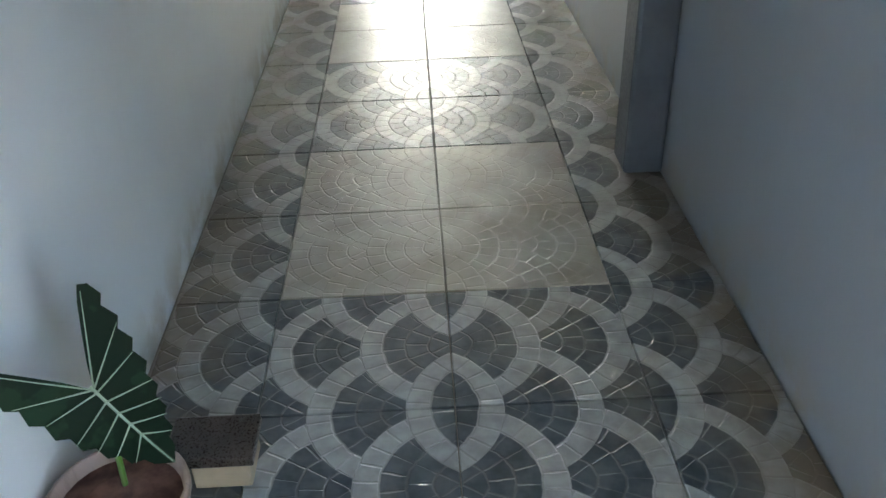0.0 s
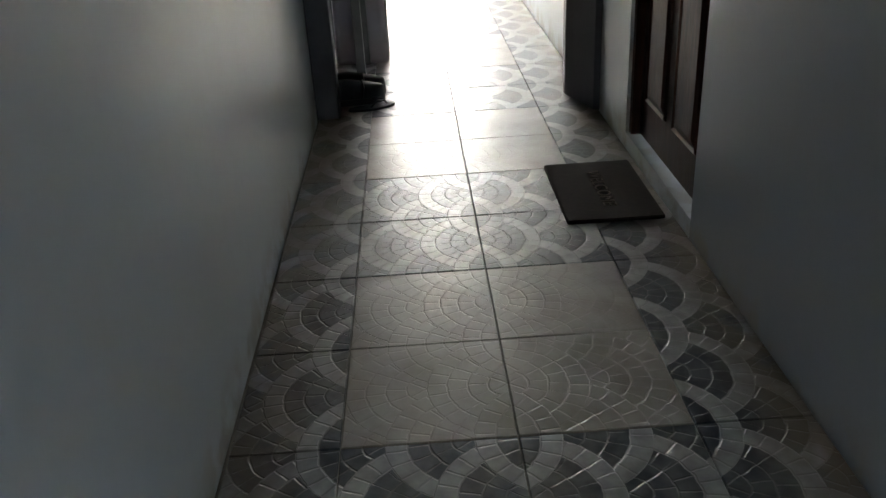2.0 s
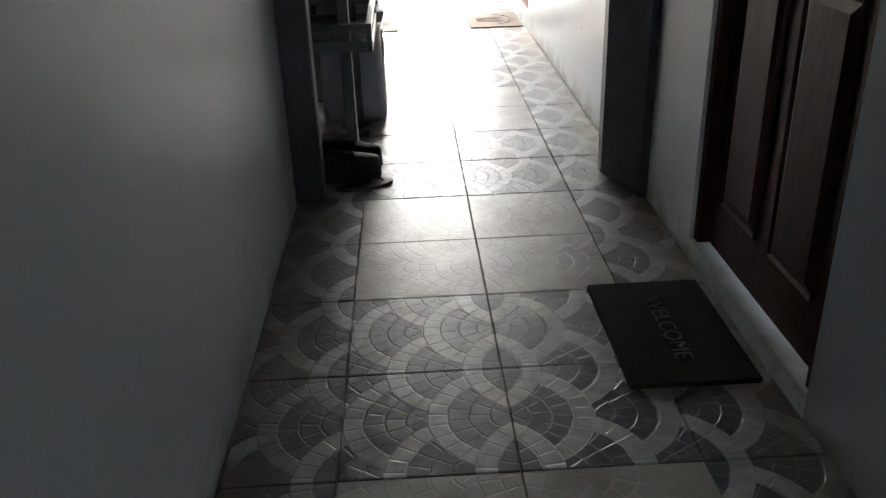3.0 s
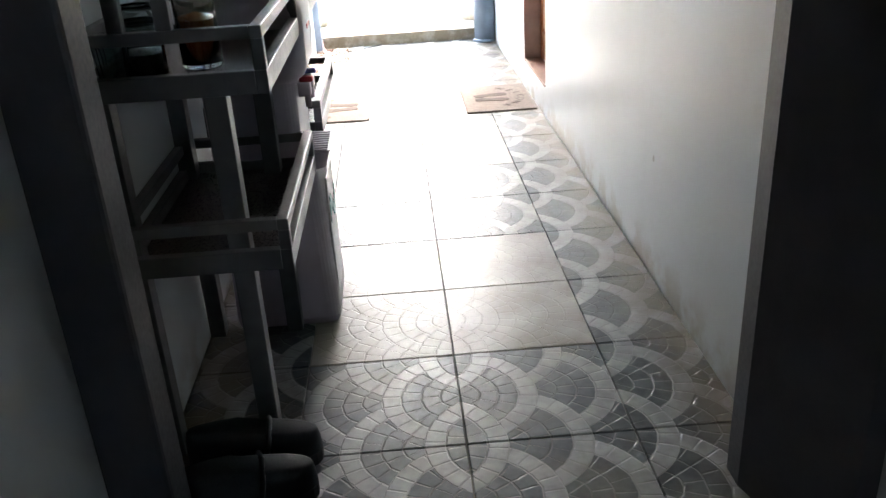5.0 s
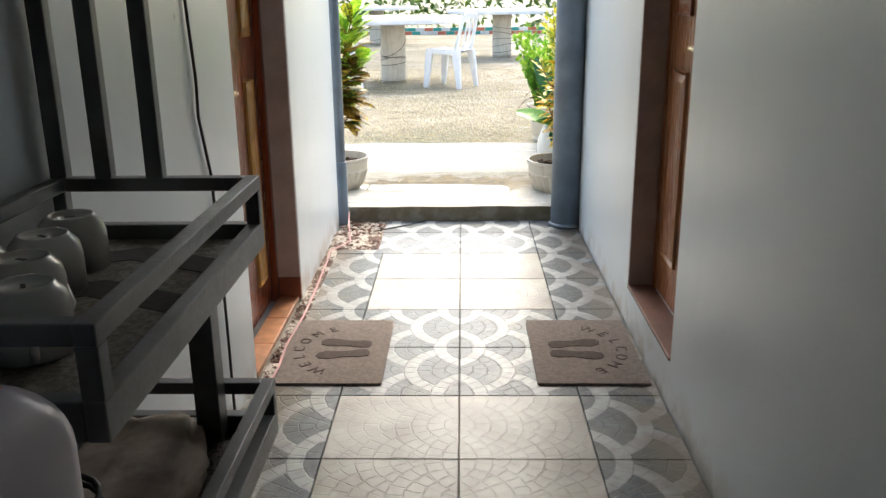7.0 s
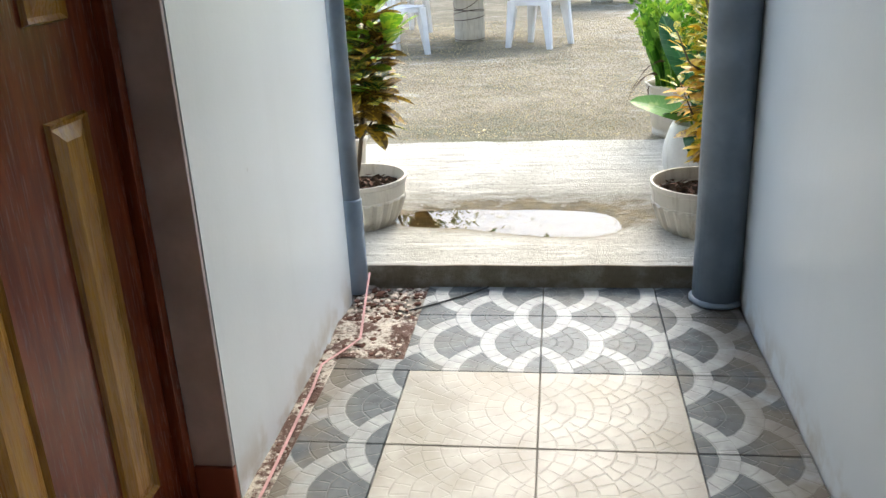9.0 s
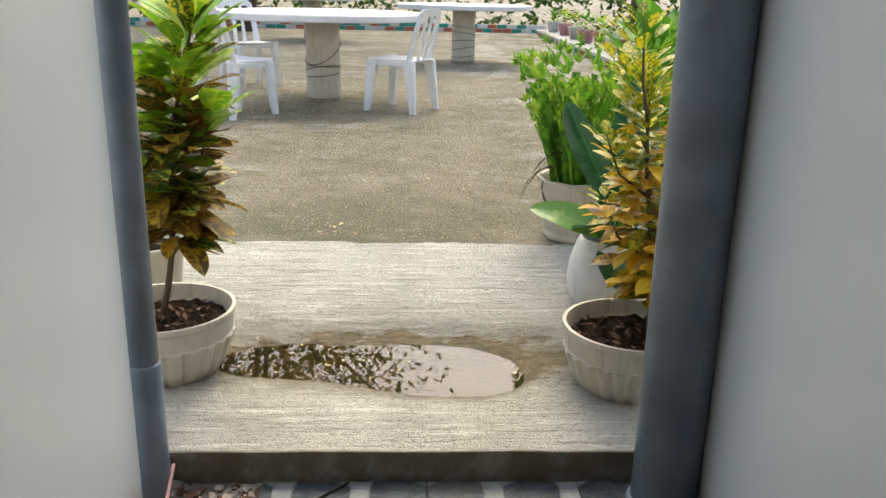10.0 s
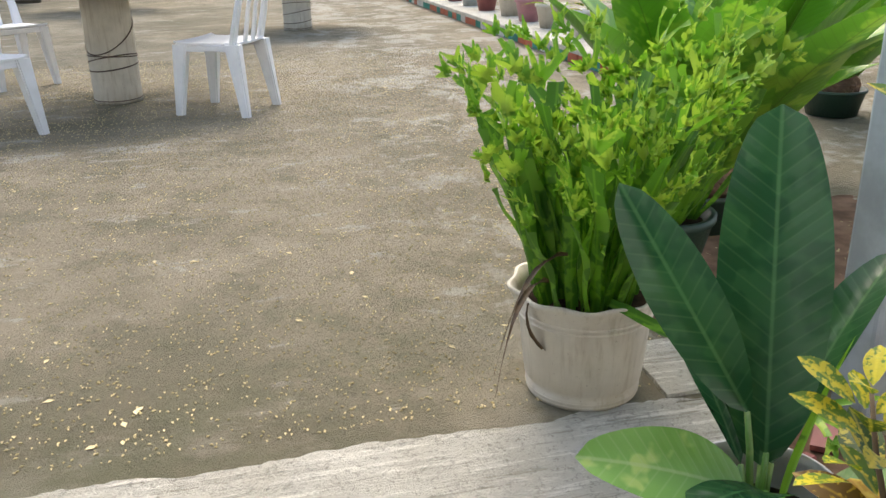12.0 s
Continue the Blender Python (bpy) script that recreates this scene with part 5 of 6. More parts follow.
def strap_fern(length, width, forks, seed):
    """A strap leaf whose end splits into a ruffled crest."""
    rg = random.Random(seed)
    bm = bmesh.new()
    def strip(p, d, ln, w0, w1, bend, n):
        rows, q = [], Vector(p)
        dd = Vector(d).normalized()
        for i in range(n + 1):
            s = i / n
            w = (w0 + (w1 - w0) * s) * 0.5
            side = dd.cross(Vector((0, 0.3, 1))).normalized() if abs(dd.z) < 0.99 else Vector((1, 0, 0))
            up = side.cross(dd)
            rows.append([bm.verts.new(q - side * w + up * w * (0.35 + 0.5 * math.sin(s * 11 + seed))), bm.verts.new(q), bm.verts.new(q + side * w + up * w * (0.35 + 0.5 * math.sin(s * 9 + 2 * seed)))])
            q = q + dd * (ln / n)
            dd = (dd + Vector(bend) / n).normalized()
        for a, b in zip(rows, rows[1:]):
            for k in range(2):
                bm.faces.new((a[k], a[k + 1], b[k + 1], b[k]))
        return q, dd
    q, dd = strip((0, 0, 0), (0, 1, 0), length * 0.75, width * 0.5, width, (0, 0, -0.25), 9)
    nf = len(bm.faces)
    for k in range(forks):
        a = (k - (forks - 1) / 2) * 0.5 + rg.uniform(-0.15, 0.15)
        d2 = Vector((math.sin(a), math.cos(a), rg.uniform(-0.3, 0.4)))
        q2, d3 = strip(q - dd * 0.01, d2, length * 0.13, width * 0.5, width * 0.3, (0, 0, rg.uniform(-0.9, 0.5)), 4)
        for t2 in range(4):
            b = a + (t2 - 1.5) * 0.55 + rg.uniform(-0.2, 0.2)
            strip(q2 - d3 * 0.004, (math.sin(b), math.cos(b), rg.uniform(-0.6, 0.6)), length * rg.uniform(0.035, 0.085), width * 0.42, 0.005, (rg.uniform(-0.4, 0.4), 0, rg.uniform(-1.0, 0.3)), 3)
    for i, f in enumerate(bm.faces):
        f.material_index = 0 if i < nf else 1
    return mesh_of("fern_leaf", bm, [LEAF_FERN, LEAF_FERN_TIP], True)


fern_meshes = [strap_fern(ln, w, f, s) for ln, w, f, s in ((0.60, 0.050, 3, 1), (0.55, 0.056, 4, 2), (0.46, 0.050, 3, 3), (0.66, 0.046, 3, 4), (0.42, 0.056, 4, 5))]


def fern_clump(parent, count, base_r, z, spread, seed):
    rg = random.Random(seed)
    for i in range(count):
        a = i * 2.399 + rg.uniform(-0.3, 0.3)
        q = base_r * math.sqrt(rg.random())
        tilt = spread * (0.25 + 0.75 * q / base_r) * rg.uniform(0.3, 1.5)
        place_leaf(rg.choice(fern_meshes), parent, (q * math.cos(a), q * math.sin(a), z), (math.cos(a) * tilt, math.sin(a) * tilt, 1.0), rg.uniform(-1.5, 1.5), rg.uniform(0.55, 1.1))


fern_clump(fern, 84, 0.12, 0.232, 0.31, 21)
place_leaf(fern_meshes[0], fern, (0.0, -0.13, 0.27), (0.42, -0.86, -0.02), 0.3, 0.95)
dry = mesh_of("dry_leaf", leaf_bm(0.16, 0.014, 0.85, 0, 8, 1.1, 0.6, waves=0.6), LEAF_DRY, True)
for at, d in (((-0.13, -0.10, 0.33), (-0.8, -0.4, 0.3)), ((-0.165, -0.07, 0.27), (-0.25, -0.15, -1.0)), ((-0.10, -0.13, 0.40), (-1, -0.1, 0.1))):
    place_leaf(dry, fern, at, d, 0.4, 1.35, "withered_leaf")
fern2 = thing("potted_fern", (1.16, 10.0, 0.205), "crested bright green fern in a dark green pot", "potted plant")
part("pot", lathe([(0.10, 0.0), (0.15, 0.2), (0.16, 0.21), (0.16, 0.23), (0.14, 0.23), (0.13, 0.19), (0.001, 0.19)], 32), POT_GREEN, fern2, smooth=True)
part("soil", lathe([(0.13, 0.185), (0.12, 0.205), (0.001, 0.2)], 20), SOIL, fern2)
fern_clump(fern2, 60, 0.10, 0.2, 0.6, 22)


def nest_fern(loc, count, ln, seed, label):
    f = thing("nest_fern", loc, label, "plant")
    me2 = [mesh_of("leaf", leaf_bm(ln * k, 0.30 * k, 0.55, 0, 22, b, 0.28, base=1.05, waves=w), LEAF_NEST, True) for k, b, w in ((1.0, 0.25, 0.35), (0.85, 0.4, 0.3), (1.12, 0.15, 0.3))]
    part("pot", lathe([(0.14, 0.0), (0.17, 0.13), (0.18, 0.135), (0.18, 0.15), (0.165, 0.15), (0.155, 0.11), (0.001, 0.11)], 32), POT_GREEN, f, "dark green pot", smooth=True)
    part("root_mass", crumpled(0, 0, 0.14, 0.14, 0.10, seed), EARTH, f).location = (0, 0, 0.10)
    rg = random.Random(seed)
    for i in range(count):
        a = i * 2.399 + rg.uniform(-0.2, 0.2)
        tilt = 0.10 + 0.5 * (1 - i / count) + rg.uniform(-0.1, 0.1)
        place_leaf(rg.choice(me2), f, (0.06 * math.cos(a), 0.06 * math.sin(a), 0.15), (math.cos(a) * tilt, math.sin(a) * tilt, 1.0), rg.uniform(-0.3, 0.3), rg.uniform(0.8, 1.1))
    return f


nest_fern((1.55, 10.45, 0.205), 24, 0.95, 31, "large bright green bird's nest fern with wavy leaves")
nest_fern((2.15, 11.1, 0.205), 22, 1.0, 32, "large bright green bird's nest fern with wavy leaves")
nest_fern((3.3, 12.0, 0.205), 18, 0.9, 33, "large bright green bird's nest fern with wavy leaves")

# paving strip and shards by the bed
def flagstone(x0, x1, y0, y1, z0, z1, label):
    bm = box(x0, x1, y0, y1, z0, z1)
    bmesh.ops.subdivide_edges(bm, edges=bm.edges, cuts=6, use_grid_fill=True)
    for v in bm.verts:
        k = 0.012 * noise.noise(v.co * 9)
        v.co += Vector((k, k, 0.15 * k))
    return tagged(part("concrete_edging", bm, CONCRETE), label, "edging", kind="structure")


flagstone(0.86, 2.4, 9.36, 9.62, 0.12, 0.212, "mossy pale concrete edging beside the earth bed")
rg = random.Random(8)
bm = bmesh.new()
for i in range(26):
    x, y = rg.uniform(0.98, 1.5), rg.uniform(8.4, 9.3)
    add_box(bm, -0.03, 0.03, -0.02, 0.02, -0.006, 0.006, 0.0, pose(x, y, 0.125, rg.uniform(-20, 20), rg.uniform(-20, 20), rg.uniform(0, 180)) @ Matrix.Scale(rg.uniform(0.6, 1.5), 4))
tagged(part("pot_shards", bm, POT_RED), "broken terracotta shards on the bare earth", "shards", kind="stuff")
bm = bmesh.new()
for i in range(28000):
    x, y = rg.uniform(-3.2, 2.2), 9.42 + 6.5 * rg.random() ** 1.15
    a = rg.uniform(0, 360)
    s = rg.uniform(0.38, 0.78)
    if rg.random() < 0.012:
        s *= 2.6
    add_prism_pts = [Vector((0.009 * s, 0, 0)), Vector((0, 0.0044 * s, 0.002)), Vector((-0.008 * s, 0, 0)), Vector((0, -0.0044 * s, 0.002))]
    rot = Matrix.Rotation(radians(a), 3, "Z")
    vs = [bm.verts.new(rot @ p + Vector((x, y, 0.2025))) for p in add_prism_pts]
    lowv = bm.verts.new((x, y, 0.199))
    bm.faces.new(vs)
    for k in range(4):
        bm.faces.new((vs[(k + 1) % 4], vs[k], lowv))
for i in range(60):
    x, y, s, a = rg.gauss(-0.15, 0.26), rg.gauss(8.40, 0.065), rg.uniform(0.4, 1.0), rg.uniform(0, 6.28)
    z = max(0.0855, ramp_height(x, y)) + 0.001
    tip, side = Vector((math.cos(a), math.sin(a), 0)) * 0.009 * s, Vector((-math.sin(a), math.cos(a), 0)) * 0.004 * s
    mid = Vector((x, y, z))
    vs = [bm.verts.new(mid + q) for q in (tip, side + Vector((0, 0, 0.002)), -tip, -side + Vector((0, 0, 0.002)))]
    lowv = bm.verts.new(mid - Vector((0, 0, 0.002)))
    bm.faces.new(vs)
    for k in range(4):
        bm.faces.new((vs[(k + 1) % 4], vs[k], lowv))
PETAL = plain("fallen_petals", (0.66, 0.56, 0.32), 0.8, 0, 0.3, 3)
tagged(part("fallen_petals", bm, PETAL), "small pale fallen petals scattered over court and puddle", "litter", kind="stuff")


# ---- tables, chairs and columns ----
def wire_ring(r, z, tilt, ph):
    return [(r * math.cos(a), r * math.sin(a), z + tilt * math.sin(a + ph)) for a in [2 * math.pi * i / 40 for i in range(41)]]


def column_table(x, y, r, top_r, wires, label):
    t = thing("round_table", (x, y, 0.199), label, "table", "column tables in the court")
    part("column", lathe([(r, 0.0), (r * 1.02, 0.02), (r, 0.06), (r * 0.98, 0.5), (r * 0.98, 0.735)], 40), POT, t, "round cream column", smooth=True)
    part("tabletop", lathe([(top_r * 0.96, 0.735), (top_r, 0.745), (top_r, 0.79), (top_r * 0.985, 0.802), (0.001, 0.804)], 64), WHITE, t, "thick white round top")
    for z, tl, ph in wires:
        part("wire", tube(wire_ring(r * 1.012, z, tl, ph), 0.0042, 6), WIRE, t)
    return t


column_table(-0.86, 13.95, 0.158, 0.95, ((0.03, 0.008, 0), (0.24, 0.02, 1), (0.29, 0.035, 2.5), (0.31, 0.012, 4), (0.45, 0.12, 0.6)), "round white table on a column wound with wire")
column_table(0.71, 18.2, 0.165, 0.95, ((0.03, 0.01, 0), (0.10, 0.02, 1), (0.2, 0.03, 2), (0.3, 0.02, 3), (0.4, 0.03, 4), (0.5, 0.02, 5)), "round white table on a column wound with wire")
column_table(-1.9, 22.5, 0.165, 0.95, ((0.1, 0.02, 1), (0.3, 0.02, 3)), "round white table on a column wound with wire")


def plank_bm(rows, thick):
    """A moulded upright: rows of (x, y, z, width)."""
    bm = bmesh.new()
    rings = [[bm.verts.new((x + a * w / 2, y + b * thick / 2, z)) for a, b in ((-1, -1), (1, -1), (1, 1), (-1, 1))] for x, y, z, w in rows]
    for p, q in zip(rings, rings[1:]):
        for k in range(4):
            bm.faces.new((p[k], p[(k + 1) % 4], q[(k + 1) % 4], q[k]))
    bm.faces.new(rings[0][::-1])
    bm.faces.new(rings[-1])
    bmesh.ops.bevel(bm, geom=[e for e in bm.edges if abs(e.verts[0].co.z - e.verts[1].co.z) > 0.01], offset=thick * 0.28, segments=2, affect="EDGES")
    return bm


def stacking_chair():
    """Plastic armless chair, facing +y."""
    c = thing("plastic_chair", (0, 0, 0.2), "white moulded plastic chair standing at a round table", "chair", "plastic chairs round the table")
    bm = bmesh.new()
    n = 10
    def seat_z(u, v):
        return 0.445 - 0.018 * math.cos(u * 1.5) * math.cos(v * 1.2) + (0.012 if v > 0.8 else 0)
    tops, bots = [], []
    for j in range(n + 1):
        v = -1 + 2 * j / n
        w = 0.205 + 0.02 * v
        tops.append([bm.verts.new((w * (-1 + 2 * i / n), 0.20 * v, seat_z(-1 + 2 * i / n, v))) for i in range(n + 1)])
        bots.append([bm.verts.new((w * (-1 + 2 * i / n), 0.20 * v, seat_z(-1 + 2 * i / n, v) - 0.012)) for i in range(n + 1)])
    for j in range(n):
        for i in range(n):
            bm.faces.new((tops[j][i], tops[j][i + 1], tops[j + 1][i + 1], tops[j + 1][i]))
            bm.faces.new((bots[j + 1][i], bots[j + 1][i + 1], bots[j][i + 1], bots[j][i]))
    for seq_t, seq_b in ((tops[0], bots[0]), (tops[-1], bots[-1]), ([r[0] for r in tops], [r[0] for r in bots]), ([r[-1] for r in tops], [r[-1] for r in bots])):
        for i in range(n):
            bm.faces.new((seq_t[i], seq_t[i + 1], seq_b[i + 1], seq_b[i]))
    bmesh.ops.recalc_face_normals(bm, faces=bm.faces)
    part("seat", bm, CHAIR_WHITE, c)
    part("apron", box(-0.20, 0.20, 0.185, 0.205, 0.395, 0.432, 0.006), CHAIR_WHITE, c)
    for sx in (-1, 1):
        part("apron", box(sx * 0.195 - 0.01, sx * 0.195 + 0.01, -0.19, 0.19, 0.39, 0.43, 0.006), CHAIR_WHITE, c)
        for sy, dy in ((1, 0.045), (-1, -0.06)):
            bm = bmesh.new()
            x0, y0, x1, y1 = sx * 0.185, sy * 0.175, sx * 0.215, sy * 0.175 + dy
            lo = [(x1 - 0.022, y1 - 0.026), (x1 + 0.022, y1 - 0.026), (x1 + 0.022, y1 + 0.026), (x1 - 0.022, y1 + 0.026)]
            hi = [(x0 - 0.034, y0 - 0.048), (x0 + 0.034, y0 - 0.048), (x0 + 0.034, y0 + 0.048), (x0 - 0.034, y0 + 0.048)]
            a = [bm.verts.new((px, py, 0.0)) for px, py in lo]
            b = [bm.verts.new((px, py, 0.432)) for px, py in hi]
            bm.faces.new(a[::-1])
            bm.faces.new(b)
            for i in range(4):
                bm.faces.new((a[i], a[(i + 1) % 4], b[(i + 1) % 4], b[i]))
            bmesh.ops.bevel(bm, geom=[e for e in bm.edges if abs(e.verts[0].co.z - e.verts[1].co.z) > 0.1], offset=0.008, segments=2, affect="EDGES")
            part("leg", bm, CHAIR_WHITE, c)
        part("back_post", plank_bm([(sx * 0.180, -0.17, 0.43, 0.075), (sx * 0.182, -0.205, 0.56, 0.06), (sx * 0.172, -0.245, 0.72, 0.055), (sx * 0.152, -0.275, 0.83, 0.06)], 0.028), CHAIR_WHITE, c)
    part("top_rail", plank_bm([(0.0, -0.268, 0.80, 0.33), (0.0, -0.277, 0.835, 0.34), (0.0, -0.284, 0.86, 0.28)], 0.024), CHAIR_WHITE, c)
    for x in (-0.05, 0.05):
        part("back_slat", plank_bm([(x, -0.188, 0.435, 0.042), (x, -0.225, 0.62, 0.034), (x * 0.95, -0.272, 0.81, 0.04)], 0.016), CHAIR_WHITE, c)
    return c


chair = stacking_chair()
chair.matrix_world = pose(-0.125, 13.36, 0.2, 0, 0, math.degrees(math.atan2(0.88, 0.48)))
for x, y, rz in ((-1.47, 12.93, -38), (-1.72, 14.95, -142)):
    copy_thing(chair, pose(x, y, 0.2, 0, 0, rz))

# ---- painted-brick edging, post, pots along the court ----
BRICKS = []
for bx, bl in ((0.2, BRICK_RED), (0.2, BRICK_TEAL), (0.2, BRICK_WHITE)):
    BRICKS.append(mesh_of("brick", box(-0.11, 0.11, -0.055, 0.055, 0.0, 0.085, 0.006), bl))


def brick_wall(name, start, end, courses, cap, label, seed):
    a, b = Vector(start), Vector(end)
    d = (b - a)
    n = int(d.length / 0.232)
    rz = math.degrees(math.atan2(d.y, d.x))
    w = thing(name, (a.x, a.y, 0.199), label, "edging wall", rz=rz)
    rg = random.Random(seed)
    for k in range(courses):
        for i in range(n):
            o = new("brick", BRICKS[(i + k * 2 + rg.choice((0, 0, 1))) % 3])
            o.parent = w
            o.matrix_local = pose(0.116 + i * 0.232 + 0.11 * (k % 2), rg.uniform(-0.003, 0.003), k * 0.097, 0, 0, rg.uniform(-1, 1))
    if cap:
        part("coping", box(-0.02, n * 0.232 + 0.13, -0.10, 0.35, courses * 0.097 - 0.006, courses * 0.097 + 0.04, 0.008), CONCRETE, w, "grey concrete coping")
    else:
        part("mortar", box(0.0, n * 0.232, -0.045, 0.045, 0.0, courses * 0.097 - 0.012), CONCRETE, w)
    return w


brick_wall("painted_edging", (2.9, 25.5), (2.72, 13.0), 1, True, "low edging of red, teal and white painted bricks", 41)
brick_wall("painted_planter", (3.45, 11.2), (6.6, 15.6), 4, False, "planter wall of red, white and teal painted bricks", 42)
brick_wall("painted_edging_far", (-9.0, 26.5), (3.2, 26.5), 2, False, "low far edging of painted bricks across the court", 43)
post = thing("concrete_post", (1.355, 9.29, 0.085), "pale grey-blue painted post standing in the bare earth bed", "post")
part("shaft", box(-0.066, 0.066, -0.066, 0.066, 0.0, 3.2, 0.012), POST_PAINT, post)
part("footing", box(-0.09, 0.09, -0.09, 0.09, 0.0, 0.05, 0.01), CONCRETE, post)

pot_kinds = [POT_WHITE, POT_PINK, POT_RED, POT]
small_leaf = [mesh_of("leaf", leaf_bm(0.22, 0.06, 0.85, 0, 8, 0.4, 0.25), mt, True) for mt in (LEAF_CROTON_GREEN, LEAF_FERN, LEAF_CROTON_MID)]
rg = random.Random(50)
for i, y in enumerate((13.6, 14.3, 15.1, 15.9, 16.6, 17.3, 18.1, 18.9, 19.8, 20.9, 22.0, 23.2, 24.4)):
    mt = pot_kinds[(i * 2 + i // 3) % 4]
    x = 3.02 + 0.02 * (i % 3)
    p = thing("potted_plant", (x, y, 0.199 + 0.137), "small leafy plant in a %s plastic pot on the edging" % {POT_WHITE: "white", POT_PINK: "pink", POT_RED: "dull red", POT: "cream"}[mt], "potted plant", "pots along the edging")
    part("pot", lathe([(0.10, 0.0), (0.14, 0.2), (0.155, 0.205), (0.155, 0.23), (0.14, 0.23), (0.13, 0.19), (0.001, 0.19)], 24), mt, p, smooth=True)
    part("soil", lathe([(0.13, 0.185), (0.12, 0.2), (0.001, 0.2)], 16), SOIL, p)
    for k in range(16):
        a = k * 2.4
        place_leaf(small_leaf[(i + k // 8) % 3], p, (0.03 * math.cos(a), 0.03 * math.sin(a), 0.2 + 0.015 * k), (math.cos(a), math.sin(a), 0.3 + 0.06 * k), 0.2, rg.uniform(0.9, 1.3))


# ---- far greenery and trees beyond the court ----
def tree(x, y, height, crown, seed):
    t = thing("tree", (x, y, 0.199), "leafy green tree beyond the concrete court", "tree", "trees beyond the court")
    rg = random.Random(seed)
    bm = bmesh.new()
    fork = Vector((0.2, 0.1, height * 0.4))
    add_tube(bm, [(0, 0, 0), (0.08, 0.02, height * 0.2), fork], 0.22, 10, 0.14)
    ends = []
    for k in range(7):
        a = k * 0.9 + rg.uniform(-0.2, 0.2)
        e = Vector((crown * 0.75 * math.cos(a), crown * 0.75 * math.sin(a), height * rg.uniform(0.65, 0.95)))
        m1 = fork.lerp(e, 0.5) + Vector((0, 0, 0.4))
        add_tube(bm, [fork, m1, e], 0.10, 7, 0.03)
        ends += [e, m1, fork.lerp(e, 0.75)]
    part("trunk", bm, BARK, t, smooth=True)
    verts, faces = [], []
    for k in range(5200):
        c = rg.choice(ends)
        d = Vector((rg.gauss(0, 1), rg.gauss(0, 1), rg.gauss(0, 0.7)))
        p = c + d * crown * 0.23
        s = rg.uniform(0.07, 0.15)
        u = Vector((rg.uniform(-1, 1), rg.uniform(-1, 1), rg.uniform(-0.6, 0.6))).normalized()
        v = u.cross(Vector((rg.uniform(-1, 1), rg.uniform(-1, 1), 1))).normalized()
        i0 = len(verts)
        verts += [p - u * s, p + v * s * 0.4 + Vector((0, 0, 0.02)), p + u * s, p - v * s * 0.4 + Vector((0, 0, 0.02))]
        faces.append((i0, i0 + 1, i0 + 2, i0 + 3))
    me3 = bpy.data.meshes.new("crown")
    me3.from_pydata(verts, [], faces)
    me3.materials.append(LEAF_TREE)
    o = new("crown", me3)
    o.parent = t
    return t


LEAF_TREE = leaf_material("tree_leaf", (0.04, 0.10, 0.015), (0.10, 0.18, 0.03), 0.5, 3)
tree(-6.0, 29, 8.0, 3.2, 61)
tree(-3.6, 25, 13.0, 4.2, 62)
tree(6.5, 31, 8.5, 3.3, 63)
tree(12.0, 24, 7.5, 3.0, 64)
tree(-13.0, 26, 8.0, 3.2, 65)


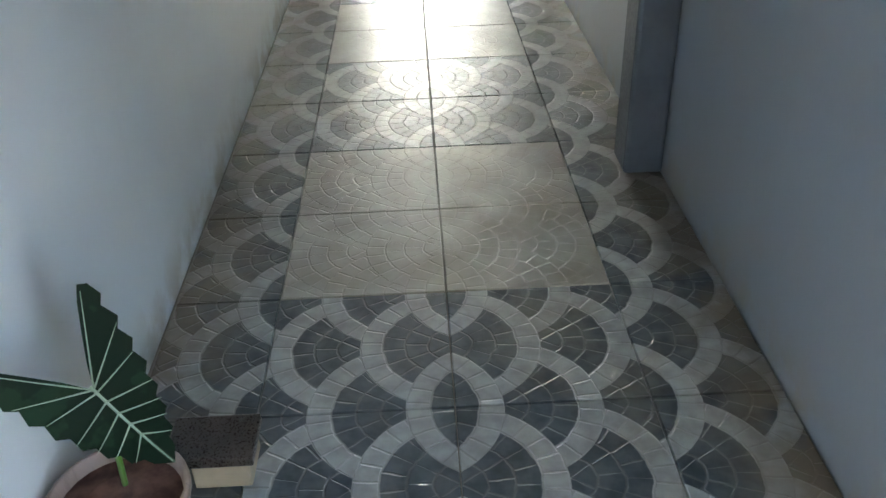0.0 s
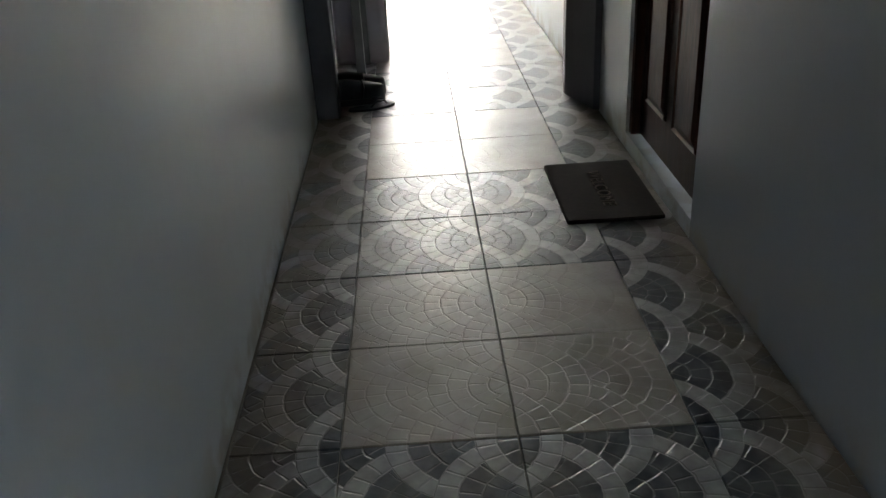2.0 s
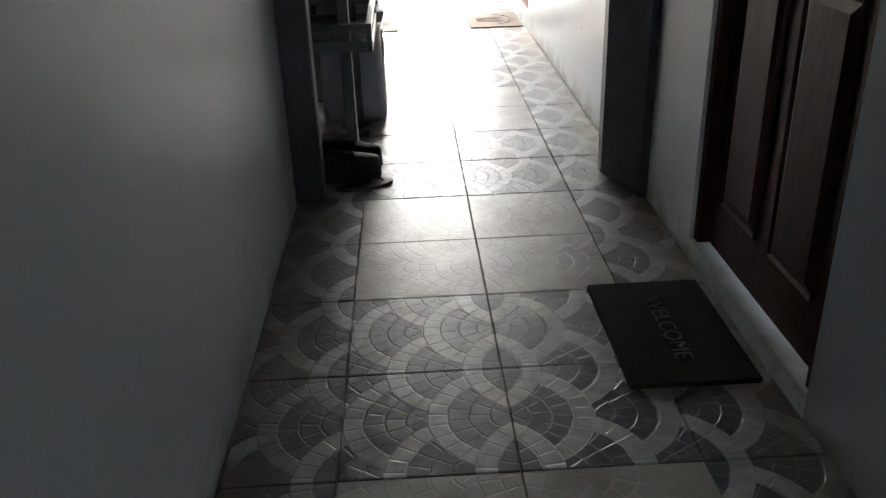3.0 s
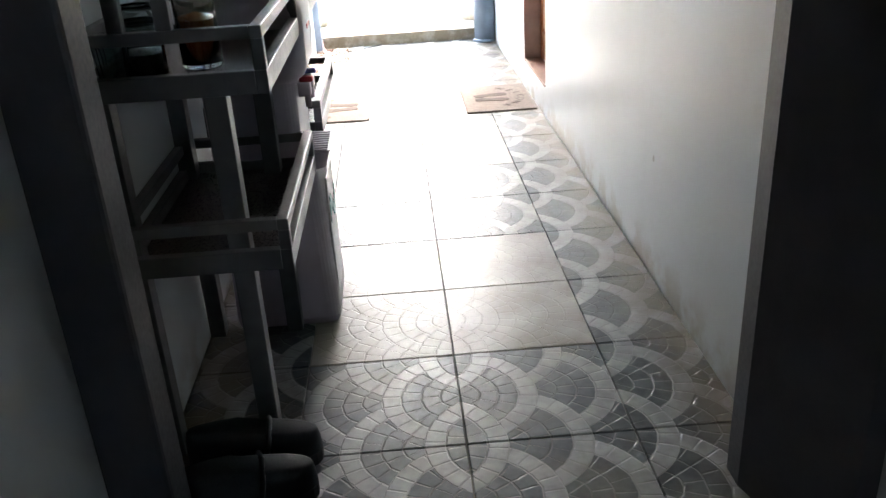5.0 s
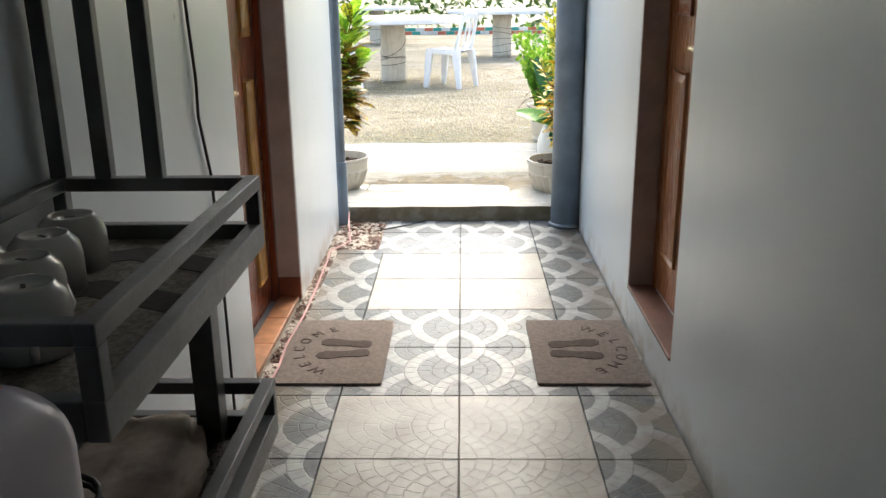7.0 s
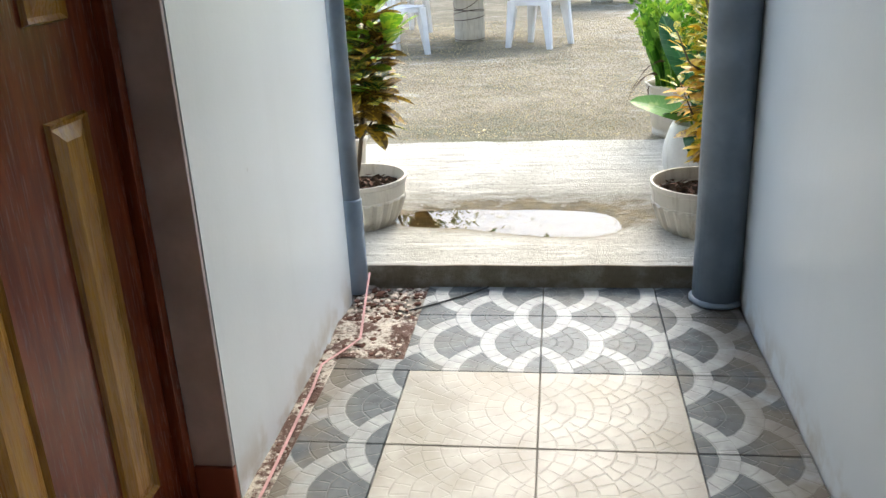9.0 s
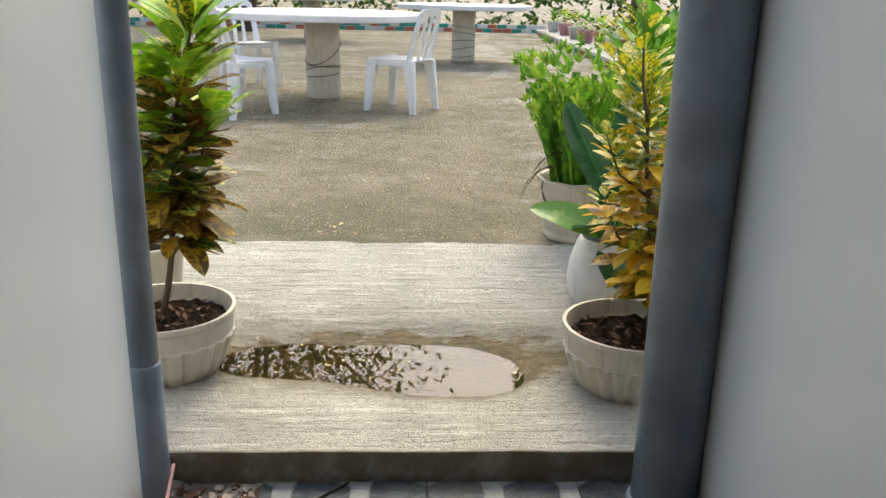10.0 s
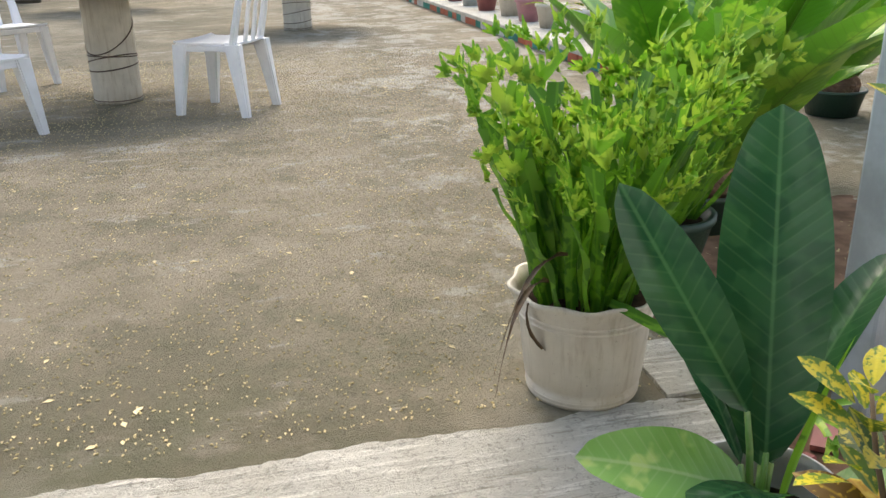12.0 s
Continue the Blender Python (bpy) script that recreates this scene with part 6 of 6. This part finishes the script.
def hedge():
    rg = random.Random(70)
    verts, faces = [], []
    for k in range(9000):
        x = rg.uniform(-24, 24)
        top = 1.5 + 0.7 * noise.noise((x * 0.5, 0, 0)) + 0.3 * noise.noise((x * 2, 4, 0))
        p = Vector((x, 28 + rg.uniform(-0.5, 0.5), 0.2 + top * rg.random() ** 0.7))
        s = rg.uniform(0.07, 0.16)
        u = Vector((rg.uniform(-1, 1), rg.uniform(-1, 1), rg.uniform(-0.6, 1))).normalized()
        v = u.cross(Vector((rg.uniform(-1, 1), rg.uniform(-1, 1), 1))).normalized()
        i0 = len(verts)
        verts += [p - u * s, p + v * s * 0.45, p + u * s, p - v * s * 0.45]
        faces.append((i0, i0 + 1, i0 + 2, i0 + 3))
    me3 = bpy.data.meshes.new("hedge")
    me3.from_pydata(verts, [], faces)
    me3.materials.append(LEAF_TREE)
    return new("hedge", me3)


tagged(hedge(), "dense green shrubs along the far side of the court", "hedge", kind="stuff")

# ---- floor tiles, one by one ----
tile_cache = {}


def tile_mesh(w, d):
    key = (round(w, 3), round(d, 3))
    if key not in tile_cache:
        bm = bmesh.new()
        b, z = 0.0022, 0.0
        def ring(k, zz):
            return [bm.verts.new((sx * (w / 2 - k), sy * (d / 2 - k), zz)) for sx, sy in ((-1, -1), (1, -1), (1, 1), (-1, 1))]
        rings = [ring(0, -0.0115), ring(0, -b), ring(b, z)]
        for p, q in zip(rings, rings[1:]):
            for i in range(4):
                bm.faces.new((p[i], p[(i + 1) % 4], q[(i + 1) % 4], q[i]))
        bm.faces.new(rings[-1])
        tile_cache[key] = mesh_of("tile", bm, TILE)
    return tile_cache[key]


rg = random.Random(90)
JOINT = 0.0026
for k in range(-11, 20):
    y0, y1 = k * 0.4, min((k + 1) * 0.4, Y_STEP - 0.006)
    for col in range(4):
        x0, x1 = ((-0.4 - 0.4, -0.4), (-0.4, 0.0), (0.0, 0.4), (0.4, 0.8))[col]
        ya, yb = y0, y1
        if col == 0:
            if y0 < 2.39:
                x0 = XL0 + 0.009
            elif y0 < 5.55:
                x0 = XLM + 0.004
            else:
                x0 = -0.642
            if k == 18:
                yb = 7.27
            if k > 18:
                continue
        if col == 1 and k >= 18:
            x0 = -0.432
        if col == 3:
            x1 = XR - 0.003
        if y0 < Y_BACK:
            ya = Y_BACK
        w, d = x1 - x0 - JOINT, yb - ya - JOINT
        o = new("tile", tile_mesh(w, d))
        o.parent = floor
        o.matrix_local = pose((x0 + x1) / 2, (ya + yb) / 2, rg.uniform(-0.0006, 0.0), rg.uniform(-0.05, 0.05), rg.uniform(-0.05, 0.05), 0)
